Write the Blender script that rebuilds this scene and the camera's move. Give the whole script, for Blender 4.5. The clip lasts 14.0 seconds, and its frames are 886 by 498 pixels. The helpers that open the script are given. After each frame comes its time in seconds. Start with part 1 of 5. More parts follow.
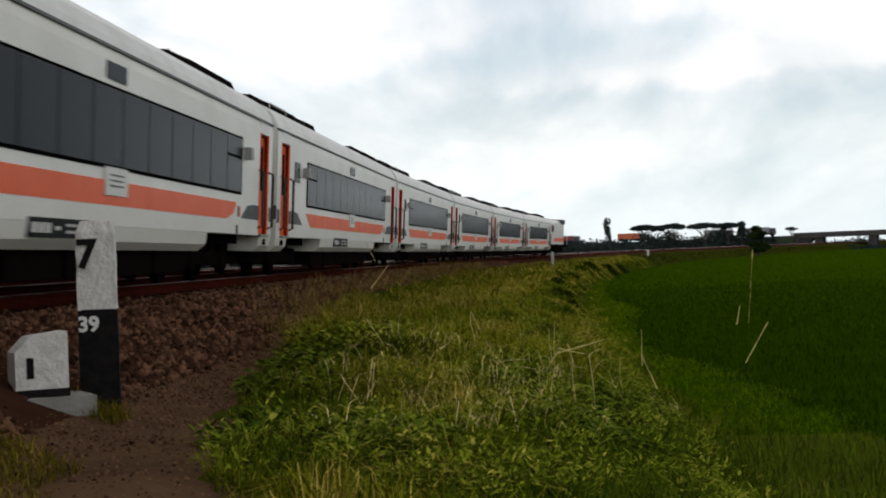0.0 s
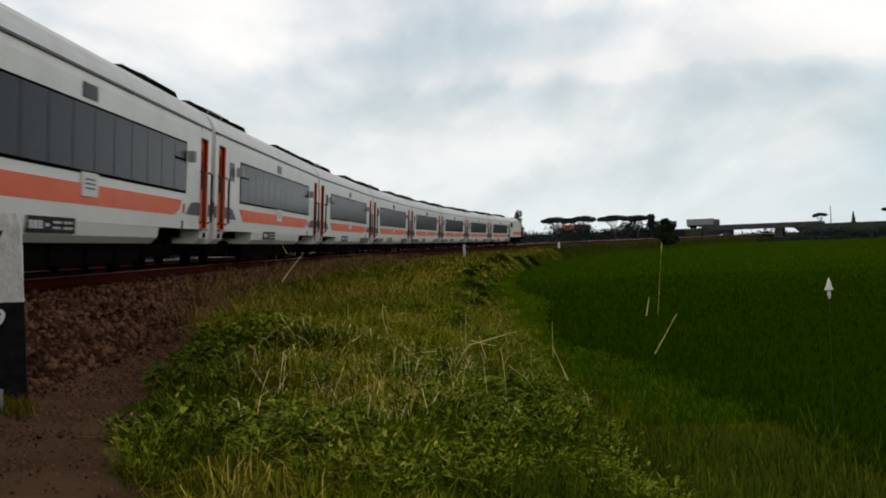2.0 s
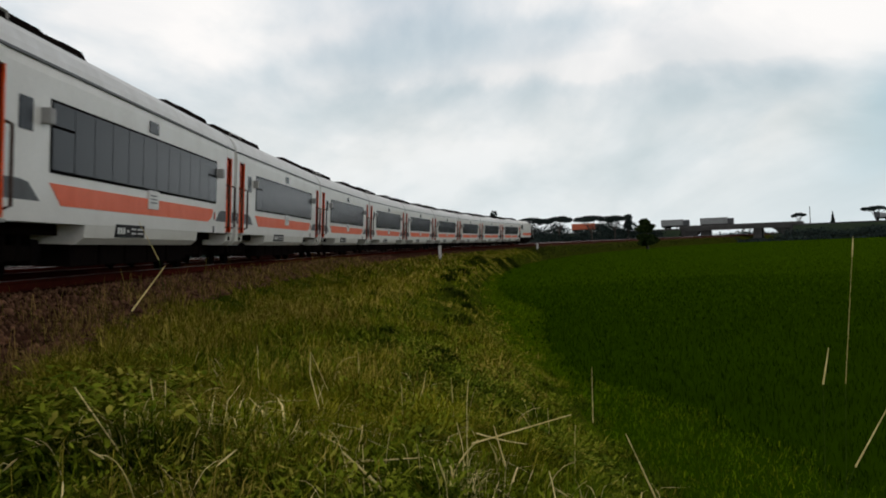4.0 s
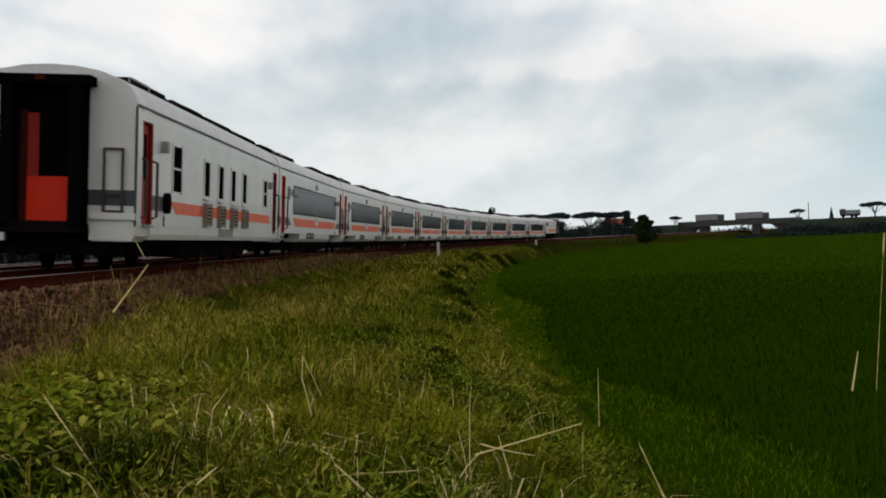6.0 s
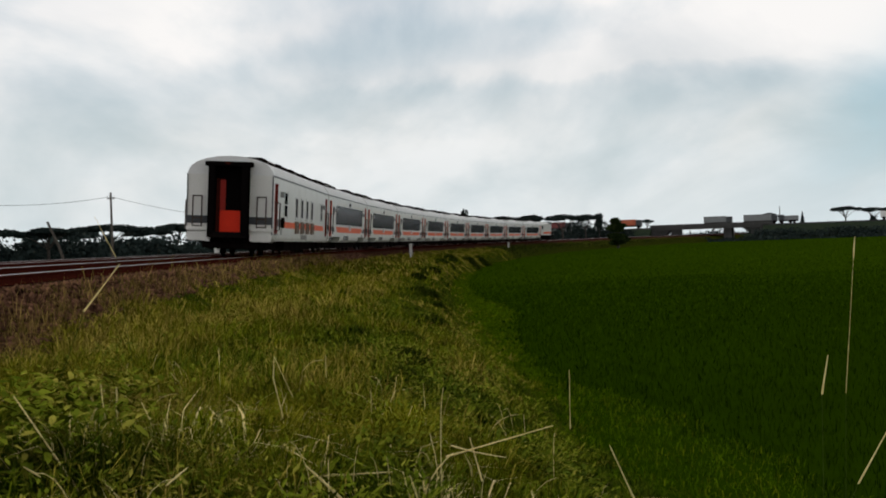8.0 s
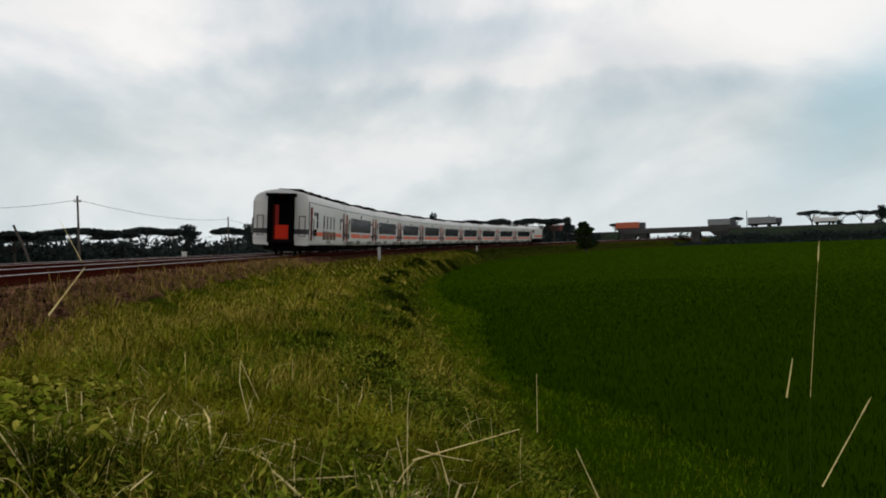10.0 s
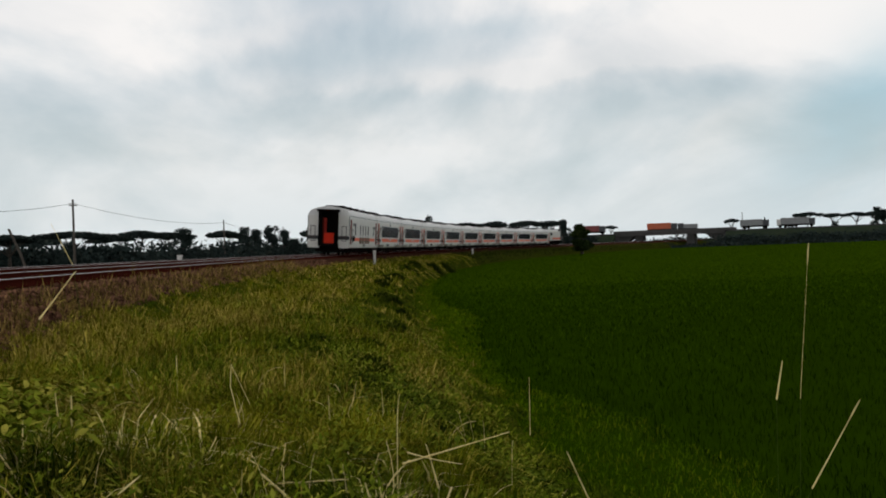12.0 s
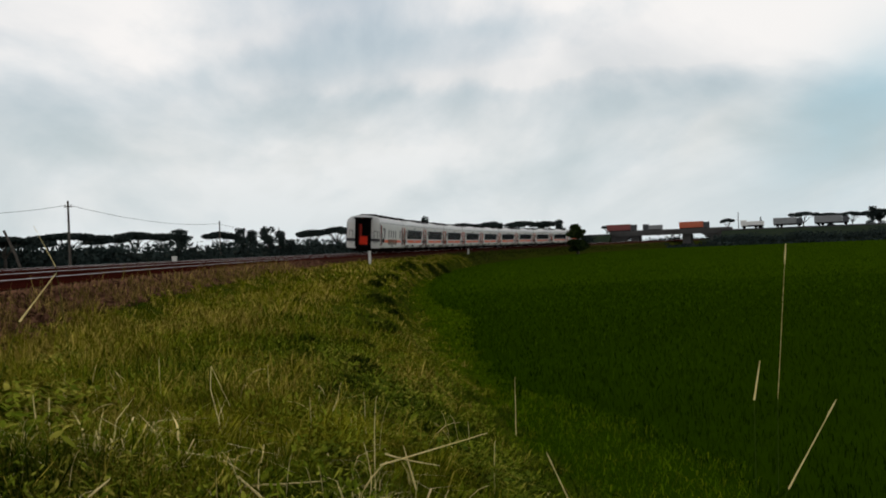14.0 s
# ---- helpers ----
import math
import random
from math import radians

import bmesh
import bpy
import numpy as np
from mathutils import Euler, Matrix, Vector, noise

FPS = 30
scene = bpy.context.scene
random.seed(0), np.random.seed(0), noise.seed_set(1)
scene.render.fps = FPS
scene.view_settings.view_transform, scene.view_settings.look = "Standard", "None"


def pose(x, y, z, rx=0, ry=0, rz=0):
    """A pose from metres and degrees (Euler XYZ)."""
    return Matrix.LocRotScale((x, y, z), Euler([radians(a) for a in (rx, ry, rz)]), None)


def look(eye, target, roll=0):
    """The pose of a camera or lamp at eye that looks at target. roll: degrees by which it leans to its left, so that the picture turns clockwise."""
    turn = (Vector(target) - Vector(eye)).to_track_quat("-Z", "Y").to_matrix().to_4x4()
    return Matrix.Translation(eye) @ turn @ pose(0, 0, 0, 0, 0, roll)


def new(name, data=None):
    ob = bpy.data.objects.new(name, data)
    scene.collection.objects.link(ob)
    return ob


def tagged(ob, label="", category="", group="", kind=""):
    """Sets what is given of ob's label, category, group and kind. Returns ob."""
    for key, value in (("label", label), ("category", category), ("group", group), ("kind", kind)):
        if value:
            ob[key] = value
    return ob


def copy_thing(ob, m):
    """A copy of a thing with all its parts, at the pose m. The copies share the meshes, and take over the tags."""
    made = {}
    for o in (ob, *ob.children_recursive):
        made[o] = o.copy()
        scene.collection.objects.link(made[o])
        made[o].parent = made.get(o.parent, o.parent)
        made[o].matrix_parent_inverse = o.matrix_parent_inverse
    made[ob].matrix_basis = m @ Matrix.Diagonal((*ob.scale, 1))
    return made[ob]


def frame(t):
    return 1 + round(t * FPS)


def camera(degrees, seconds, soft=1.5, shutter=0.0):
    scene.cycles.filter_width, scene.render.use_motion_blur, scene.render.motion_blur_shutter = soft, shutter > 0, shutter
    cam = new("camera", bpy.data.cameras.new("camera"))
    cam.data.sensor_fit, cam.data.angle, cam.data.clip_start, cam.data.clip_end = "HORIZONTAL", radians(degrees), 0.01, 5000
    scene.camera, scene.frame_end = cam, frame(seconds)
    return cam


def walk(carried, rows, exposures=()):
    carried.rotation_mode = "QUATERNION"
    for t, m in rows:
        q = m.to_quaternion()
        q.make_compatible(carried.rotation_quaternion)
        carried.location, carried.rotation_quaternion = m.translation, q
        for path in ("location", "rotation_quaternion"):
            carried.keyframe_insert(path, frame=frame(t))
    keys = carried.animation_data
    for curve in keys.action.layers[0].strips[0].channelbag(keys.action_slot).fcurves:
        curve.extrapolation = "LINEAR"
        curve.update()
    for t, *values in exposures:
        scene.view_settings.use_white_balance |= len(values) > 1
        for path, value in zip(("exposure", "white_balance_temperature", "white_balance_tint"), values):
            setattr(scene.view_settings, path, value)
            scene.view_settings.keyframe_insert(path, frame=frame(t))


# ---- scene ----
cam = camera(33.0, 14.0, soft=1.9, shutter=0.3)

# ---- track line, in plan: curvature along the line, then place and heading ----
EYE_Z = 0.4235
CANT = 0.0663
STEP = 2.0
_U = np.arange(-400.0, 1400.0, STEP)
_K = np.interp(_U, [0, 60, 140, 260, 420, 480, 500], [0.0005, 0.0012, 0.0009, 0.0010, 0.0013, 0.0013, 0.0])
_K[_U < -20] = 0.0
_TH = np.cumsum(_K) * STEP
_TH -= np.interp(0, _U, _TH)
_X = np.cumsum(np.sin(_TH)) * STEP
_Y = np.cumsum(np.cos(_TH)) * STEP
_X -= np.interp(0, _U, _X) + 6.278
_Y -= np.interp(0, _U, _Y)


def on_track(u):
    """Plan place and heading of the track's middle at u metres along it."""
    return float(np.interp(u, _U, _X)), float(np.interp(u, _U, _Y)), float(np.interp(u, _U, _TH))


def track_x(y):
    return np.interp(y, _Y, _X)


# ---- camera's way: seconds, y, yaw, pitch, roll; late on it sways a little to the right ----
PATH = [
    (0.0, -9.00, 3.171, 0.295, -2.2),
    (0.5, -9.00, 1.495, 0.003, -2.2),
    (1.0, -9.00, 1.110, -0.120, -2.2),
    (1.5, -9.00, 0.632, -0.095, -2.2),
    (2.0, -9.00, -0.190, -0.126, -2.2),
    (2.3, -8.64, -1.051, -0.279, -2.2),
    (2.5, -7.65, -1.841, -0.569, -2.2),
    (3.0, -3.59, -1.444, -0.186, -2.2),
    (3.2, -2.51, -1.251, -0.135, -2.2),
    (4.0, -0.60, -1.200, -0.120, -2.3),
    (4.8, 0.00, -1.210, -0.140, -2.4),
    (5.5, 0.00, -1.225, -0.163, -2.4),
    (6.0, 0.00, -1.264, -0.255, -2.385),
    (6.5, 0.00, -1.351, -0.291, -2.358),
    (7.0, 0.00, -1.553, -0.302, -2.186),
    (7.5, 0.00, -1.890, -0.255, -2.181),
    (8.0, 0.00, -2.317, -0.232, -2.002),
    (8.5, 0.00, -2.733, -0.236, -1.963),
    (9.0, 0.00, -3.137, -0.216, -1.90),
    (10.2, 0.00, -3.560, -0.120, -1.98),
    (11.5, 0.00, -3.671, -0.063, -2.05),
    (12.0, 0.00, -3.687, -0.035, -2.117),
    (12.5, 0.00, -3.685, 0.000, -2.199),
    (13.0, 0.00, -3.687, -0.048, -2.189),
    (13.5, 0.00, -3.768, -0.062, -2.202),
    (14.0, 0.00, -3.822, -0.022, -2.266),
]
SWAY_T = [0.0, 9.0, 11.5, 12.0, 12.5, 13.0, 13.5, 14.0]
SWAY_X = [0.0, 0.0, 0.026, 0.045, 0.07, 0.125, 0.118, 0.15]
EXPOSURES = [(0.0, 0.28), (1.0, 0.16), (2.0, 0.06), (3.2, 0.02), (5.5, 0.0), (9.0, -0.05), (14.0, -0.08)]
walk(cam, [(t, pose(float(np.interp(t, SWAY_T, SWAY_X)), y, EYE_Z, 0, 0, yaw) @ pose(0, 0, 0, 90 + pitch) @ pose(0, 0, 0, 0, 0, roll))
           for t, y, yaw, pitch, roll in PATH], EXPOSURES)

# ---- sky and sun: an overcast, broken cloud deck ----
SUN_EL, SUN_AZ = radians(50), radians(262)


def node(nt, kind, **inputs):
    n = nt.nodes.new(kind)
    for k, v in inputs.items():
        n.inputs[k.replace("_", " ")].default_value = v
    return n


def math_node(nt, op, a, b=None):
    n = nt.nodes.new("ShaderNodeMath")
    n.operation = op
    for i, v in enumerate((a, b)):
        if v is None:
            continue
        if isinstance(v, (int, float)):
            n.inputs[i].default_value = v
        else:
            nt.links.new(v, n.inputs[i])
    return n.outputs[0]


def mix_node(nt, fac, a, b, blend="MIX"):
    n = nt.nodes.new("ShaderNodeMix")
    n.data_type, n.blend_type = "RGBA", blend
    for i, v in ((0, fac), (6, a), (7, b)):
        if isinstance(v, (int, float)):
            n.inputs[i].default_value = v
        elif isinstance(v, tuple):
            n.inputs[i].default_value = (*v, 1.0)
        else:
            nt.links.new(v, n.inputs[i])
    return n.outputs[2]


def ramp_node(nt, fac, stops):
    n = nt.nodes.new("ShaderNodeValToRGB")
    el = n.color_ramp.elements
    while len(el) < len(stops):
        el.new(0.5)
    for e, (p, c) in zip(el, stops):
        e.position, e.color = p, (c, c, c, 1) if isinstance(c, (int, float)) else (*c, 1)
    nt.links.new(fac, n.inputs[0])
    return n.outputs[0]


def make_world():
    w = bpy.data.worlds.new("sky")
    w.use_nodes = True
    scene.world = w
    nt = w.node_tree
    nt.nodes.clear()
    out = nt.nodes.new("ShaderNodeOutputWorld")
    bg = node(nt, "ShaderNodeBackground", Strength=1.0)
    sky = nt.nodes.new("ShaderNodeTexSky")
    sky.sky_type, sky.sun_disc = "NISHITA", False
    sky.sun_elevation, sky.sun_rotation = SUN_EL, SUN_AZ
    sky.air_density, sky.dust_density = 1.0, 2.0
    clear = mix_node(nt, 1.0, sky.outputs[0], (0.11, 0.11, 0.11), "MULTIPLY")
    tc = nt.nodes.new("ShaderNodeTexCoord")
    # cloud deck: direction laid onto a flat ceiling, so that clouds crowd together at the horizon
    sep = nt.nodes.new("ShaderNodeSeparateXYZ")
    nt.links.new(tc.outputs["Generated"], sep.inputs[0])
    h = math_node(nt, "ADD", math_node(nt, "MAXIMUM", sep.outputs[2], 0.0), 0.30)
    com = nt.nodes.new("ShaderNodeCombineXYZ")
    nt.links.new(math_node(nt, "DIVIDE", sep.outputs[0], h), com.inputs[0])
    nt.links.new(math_node(nt, "DIVIDE", sep.outputs[1], h), com.inputs[1])
    mp = nt.nodes.new("ShaderNodeMapping")
    mp.inputs["Location"].default_value = (3.7, 1.2, 0.0)
    mp.inputs["Rotation"].default_value = (0, 0, radians(-28))
    mp.inputs["Scale"].default_value = (2.0, 1.05, 1.0)
    nt.links.new(com.outputs[0], mp.inputs[0])
    big = node(nt, "ShaderNodeTexNoise", Scale=1.15, Detail=7.0, Roughness=0.52, Distortion=0.35)
    nt.links.new(mp.outputs[0], big.inputs["Vector"])
    bank = node(nt, "ShaderNodeTexNoise", Scale=0.35, Detail=3.0, Roughness=0.5)
    nt.links.new(mp.outputs[0], bank.inputs["Vector"])
    fine = node(nt, "ShaderNodeTexNoise", Scale=2.6, Detail=6.0, Roughness=0.55)
    nt.links.new(mp.outputs[0], fine.inputs["Vector"])
    cover = ramp_node(nt, big.outputs[0], [(0.30, 0.55), (0.56, 1.0)])
    # the larger cloud forms ahead: a bright streak and puffs, and thinner blue-grey stretches
    ahead = math_node(nt, "MAXIMUM", sep.outputs[1], 0.05)
    ax, az = math_node(nt, "DIVIDE", sep.outputs[0], ahead), math_node(nt, "DIVIDE", sep.outputs[2], ahead)
    wob = math_node(nt, "MULTIPLY", math_node(nt, "SUBTRACT", big.outputs[0], 0.5), 0.06)
    az = math_node(nt, "ADD", az, wob)
    ax = math_node(nt, "ADD", ax, math_node(nt, "MULTIPLY", math_node(nt, "SUBTRACT", fine.outputs[0], 0.5), 0.08))
    forms = None
    for cx, cz, lean, sx, sz, amp in ((0.113, 0.111, 3, 0.120, 0.0095, 0.12), (0.265, 0.136, 11, 0.130, 0.018, 0.12), (-0.051, 0.136, 12, 0.036, 0.011, 0.09), (0.0, 0.152, 10, 0.022, 0.007, 0.05),
                                      (0.040, 0.061, 6, 0.050, 0.012, 0.07), (0.255, 0.066, 24, 0.062, 0.016, 0.10), (0.355, 0.076, 38, 0.085, 0.040, -0.05), (0.215, 0.087, 8, 0.085, 0.011, -0.06),
                                      (0.095, 0.142, 9, 0.110, 0.009, -0.06), (-0.20, 0.165, 4, 0.055, 0.012, 0.08), (-0.17, 0.085, 8, 0.09, 0.028, -0.03), (0.15, 0.045, 6, 0.11, 0.020, -0.06),
                                      (-0.10, 0.115, 14, 0.07, 0.012, -0.06), (0.04, 0.094, 4, 0.10, 0.008, -0.05)):
        c, s = math.cos(radians(lean)), math.sin(radians(lean))
        dx, dz = math_node(nt, "SUBTRACT", ax, cx), math_node(nt, "SUBTRACT", az, cz)
        p = math_node(nt, "DIVIDE", math_node(nt, "ADD", math_node(nt, "MULTIPLY", dx, c), math_node(nt, "MULTIPLY", dz, s)), sx)
        q = math_node(nt, "DIVIDE", math_node(nt, "SUBTRACT", math_node(nt, "MULTIPLY", dz, c), math_node(nt, "MULTIPLY", dx, s)), sz)
        r2 = math_node(nt, "ADD", math_node(nt, "MULTIPLY", p, p), math_node(nt, "MULTIPLY", q, q))
        g = math_node(nt, "MULTIPLY", math_node(nt, "POWER", 2.718, math_node(nt, "MULTIPLY", r2, -1.0)), amp)
        forms = g if forms is None else math_node(nt, "ADD", forms, g)
        if cx > 0.3:
            blue = math_node(nt, "DIVIDE", g, amp)
    shade = ramp_node(nt, math_node(nt, "ADD", forms, math_node(nt, "ADD", math_node(nt, "MULTIPLY", big.outputs[0], 0.55), math_node(nt, "ADD", math_node(nt, "MULTIPLY", bank.outputs[0], 0.2), math_node(nt, "ADD", math_node(nt, "MULTIPLY", fine.outputs[0], 0.25), 0.08)))),
                      [(0.36, (0.55, 0.63, 0.68)), (0.45, (0.66, 0.735, 0.775)), (0.53, (0.815, 0.845, 0.862)), (0.61, (0.98, 0.96, 0.945))])
    shade = mix_node(nt, ramp_node(nt, blue, [(0.0, 0.0), (0.9, 0.85)]), shade, (0.38, 0.60, 0.70))
    col = mix_node(nt, cover, clear, shade)
    # pale haze low over the land
    col = mix_node(nt, ramp_node(nt, sep.outputs[2], [(0.0, 0.75), (0.11, 0.0)]), col, (0.655, 0.745, 0.775))
    # overhead the deck is dimmed, out of view, to lower the light on the land
    col = mix_node(nt, 1.0, col, ramp_node(nt, sep.outputs[2], [(0.22, 1.0), (0.6, 0.42)]), "MULTIPLY")
    nt.links.new(col, bg.inputs[0])
    nt.links.new(bg.outputs[0], out.inputs[0])


make_world()
sun = new("sun", bpy.data.lights.new("sun", "SUN"))
sun.data.energy, sun.data.angle, sun.data.color = 0.9, radians(16), (1.0, 0.96, 0.9)
sun.matrix_world = look((0, 0, 60), (0 - math.sin(SUN_AZ) * 40, 0 - math.cos(SUN_AZ) * 40, 60 - math.tan(SUN_EL) * 40))


# ---- materials ----
def material(name, base, dark=None, rough=0.7, metal=0.0, scale=4.0, amount=0.5, bump=0.15, fine=60.0, island=0.0, random_ob=0.0, coat=0.0, spec=0.5):
    """Base colour varied by broad stains and fine grain, with fine relief."""
    m = bpy.data.materials.new(name)
    m.use_nodes = True
    nt = m.node_tree
    b = nt.nodes["Principled BSDF"]
    tc = nt.nodes.new("ShaderNodeTexCoord")
    n1 = node(nt, "ShaderNodeTexNoise", Scale=scale, Detail=5.0, Roughness=0.6)
    n2 = node(nt, "ShaderNodeTexNoise", Scale=fine, Detail=3.0, Roughness=0.6)
    for n in (n1, n2):
        nt.links.new(tc.outputs["Object"], n.inputs["Vector"])
    dark = dark or tuple(c * 0.6 for c in base)
    f = ramp_node(nt, n1.outputs[0], [(0.35, 0.0), (0.7, 1.0)])
    col = mix_node(nt, math_node(nt, "MULTIPLY", f, amount), base, dark)
    g = math_node(nt, "ADD", math_node(nt, "MULTIPLY", n2.outputs[0], 0.5), 0.75)
    col = mix_node(nt, 0.5, col, g, "MULTIPLY")
    if island:
        geo = nt.nodes.new("ShaderNodeNewGeometry")
        v = math_node(nt, "ADD", math_node(nt, "MULTIPLY", geo.outputs["Random Per Island"], 2 * island), 1 - island)
        col = mix_node(nt, 1.0, col, v, "MULTIPLY")
    if random_ob:
        oi = nt.nodes.new("ShaderNodeObjectInfo")
        v = math_node(nt, "ADD", math_node(nt, "MULTIPLY", oi.outputs["Random"], 2 * random_ob), 1 - random_ob)
        col = mix_node(nt, 1.0, col, v, "MULTIPLY")
    nt.links.new(col, b.inputs["Base Color"])
    rr = math_node(nt, "ADD", math_node(nt, "MULTIPLY", n1.outputs[0], 0.25), rough - 0.12)
    nt.links.new(rr, b.inputs["Roughness"])
    b.inputs["Metallic"].default_value = metal
    b.inputs["Coat Weight"].default_value = coat
    b.inputs["Specular IOR Level"].default_value = spec
    if bump:
        bp = node(nt, "ShaderNodeBump", Strength=bump, Distance=0.02)
        nt.links.new(n2.outputs[0], bp.inputs["Height"])
        nt.links.new(bp.outputs[0], b.inputs["Normal"])
    return m


def blades_material(name, low, high, dry, dry_share=0.12, rough=0.6, mottle=0.35):
    """Leaves: colour differs from blade to blade, with patches of yellowing over the ground."""
    m = bpy.data.materials.new(name)
    m.use_nodes = True
    nt = m.node_tree
    b = nt.nodes["Principled BSDF"]
    tc = nt.nodes.new("ShaderNodeTexCoord")
    patch = node(nt, "ShaderNodeTexNoise", Scale=0.55, Detail=4.0, Roughness=0.6)
    nt.links.new(tc.outputs["Object"], patch.inputs["Vector"])
    geo = nt.nodes.new("ShaderNodeNewGeometry")
    r = geo.outputs["Random Per Island"]
    col = mix_node(nt, r, low, high)
    turn = math_node(nt, "ADD", math_node(nt, "MULTIPLY", r, 0.5), math_node(nt, "MULTIPLY", patch.outputs[0], 0.9))
    k = ramp_node(nt, turn, [(0.98 - dry_share * 1.6, 0.0), (1.04 - dry_share, 1.0)])
    col = mix_node(nt, k, col, dry)
    lump = node(nt, "ShaderNodeTexNoise", Scale=2.6, Detail=3.0, Roughness=0.6)
    nt.links.new(tc.outputs["Object"], lump.inputs["Vector"])
    col = mix_node(nt, mottle, col, ramp_node(nt, lump.outputs[0], [(0.36, 0.30), (0.62, 1.25)]), "MULTIPLY")
    nt.links.new(col, b.inputs["Base Color"])
    b.inputs["Roughness"].default_value = rough
    b.inputs["Specular IOR Level"].default_value = 0.0
    return m


M_CREAM = material("cream_coach_paint", (0.76, 0.745, 0.70), (0.58, 0.56, 0.51), 0.42, 0.0, 0.9, 0.35, 0.03, 25, coat=0.1)
M_ROOF = material("pale_roof_paint", (0.80, 0.80, 0.79), (0.50, 0.48, 0.44), 0.5, 0.0, 1.6, 0.35, 0.05, 20)
M_ORANGE = material("orange_paint", (0.88, 0.115, 0.014), (0.70, 0.09, 0.014), 0.42, 0.0, 1.5, 0.4, 0.03, 25, spec=0.16)
M_REDORANGE = material("red_orange_paint", (0.86, 0.036, 0.008), (0.6, 0.025, 0.008), 0.5, 0.0, 1.5, 0.4, 0.03, 25, spec=0.15)
M_GREYBAND = material("dark_grey_paint", (0.075, 0.08, 0.085), (0.05, 0.05, 0.055), 0.5, 0.0, 2, 0.4, 0.03, 25, spec=0.15)
M_GLASS = material("tinted_window_glass", (0.016, 0.019, 0.027), (0.012, 0.013, 0.018), 0.22, 0.0, 1.0, 0.4, 0.0, 10, spec=0.015)
M_DARKGLASS = material("black_window_glass", (0.004, 0.004, 0.005), None, 0.3, 0.0, 2, 0.3, 0.0, 10, spec=0.0)
M_GRABRAIL = material("worn_dark_handrail", (0.05, 0.032, 0.024), (0.12, 0.09, 0.07), 0.5, 0.3, 6, 0.5, 0.05, 60, spec=0.2)
M_LOUVRE = material("dusty_beige_louvre", (0.30, 0.25, 0.20), (0.14, 0.10, 0.08), 0.7, 0.0, 5, 0.5, 0.1, 40, spec=0.1)
M_SEAL = material("black_rubber", (0.005, 0.004, 0.004), None, 0.8, 0.0, 8, 0.5, 0.1, 60, spec=0.0)
# near-black: soot plus the shade beneath the coaches put into the colour
M_UNDER = material("soot_and_shade_black_metal", (0.006, 0.005, 0.005), (0.012, 0.008, 0.006), 0.95, 0.0, 4, 0.6, 0.2, 40, spec=0.0)
M_STEEL = material("worn_rail_steel", (0.40, 0.35, 0.33), (0.26, 0.22, 0.20), 0.42, 0.9, 3, 0.5, 0.05, 40)
M_RUST = material("rusty_rail_web", (0.070, 0.014, 0.009), (0.038, 0.009, 0.006), 0.85, 0.0, 5, 0.6, 0.25, 60, spec=0.0)
M_STAINLESS = material("stainless_handrail", (0.30, 0.29, 0.27), (0.16, 0.14, 0.12), 0.4, 0.7, 6, 0.5, 0.05, 60)
M_PLATE = material("black_number_board", (0.008, 0.008, 0.009), None, 0.6, 0.0, 6, 0.3, 0.05, 50, spec=0.05)
M_WHITE = material("white_enamel", (0.75, 0.75, 0.73), (0.55, 0.53, 0.48), 0.5, 0.0, 4, 0.4, 0.05, 40)
M_LIMEWASH = material("flaking_whitewash", (0.76, 0.75, 0.72), (0.40, 0.38, 0.34), 0.85, 0.0, 9, 0.55, 0.9, 28)
M_POSTBLACK = material("black_post_paint", (0.008, 0.008, 0.009), (0.03, 0.026, 0.022), 0.8, 0.0, 9, 0.5, 0.5, 40, spec=0.05)
M_CONCRETE = material("weathered_concrete", (0.32, 0.31, 0.29), (0.16, 0.15, 0.13), 0.9, 0.0, 2, 0.6, 0.4, 30)
M_SLEEPER = material("stained_concrete_sleeper", (0.060, 0.024, 0.018), (0.03, 0.013, 0.010), 0.9, 0.0, 3, 0.6, 0.4, 40, random_ob=0.25, spec=0.0)
M_STONE = material("rust_stained_ballast", (0.138, 0.070, 0.042), (0.046, 0.023, 0.014), 0.95, 0.0, 1.2, 0.7, 0.3, 30, island=0.8, spec=0.0)
M_BARK = material("dark_bark", (0.06, 0.048, 0.038), (0.03, 0.025, 0.02), 0.9, 0.0, 3, 0.6, 0.5, 20)
M_WOODPOLE = material("weathered_pole_wood", (0.09, 0.075, 0.06), (0.05, 0.04, 0.035), 0.9, 0.0, 3, 0.6, 0.4, 25)
M_BRIDGE = material("grimy_bridge_concrete", (0.085, 0.082, 0.08), (0.05, 0.047, 0.045), 0.9, 0.0, 0.5, 0.6, 0.2, 6, spec=0.1)
# blue-grey of the distance haze put into the leaf colour
M_LEAF_FAR = blades_material("hazed_tree_leaves", (0.020, 0.030, 0.029), (0.036, 0.050, 0.045), (0.045, 0.055, 0.045), 0.05)
M_LEAF_BUSH = blades_material("bush_leaves", (0.014, 0.026, 0.008), (0.035, 0.055, 0.015), (0.05, 0.06, 0.02), 0.05)
M_GRASS = blades_material("bank_grass", (0.100, 0.110, 0.005), (0.285, 0.265, 0.016), (0.46, 0.35, 0.075), 0.17, mottle=0.75)
M_GRASSGREEN = blades_material("green_bank_grass", (0.058, 0.092, 0.003), (0.190, 0.215, 0.009), (0.36, 0.30, 0.04), 0.10, mottle=0.80)
M_GRASSDARK = blades_material("dark_green_grass", (0.026, 0.050, 0.003), (0.095, 0.135, 0.008), (0.16, 0.16, 0.02), 0.06, mottle=0.7)
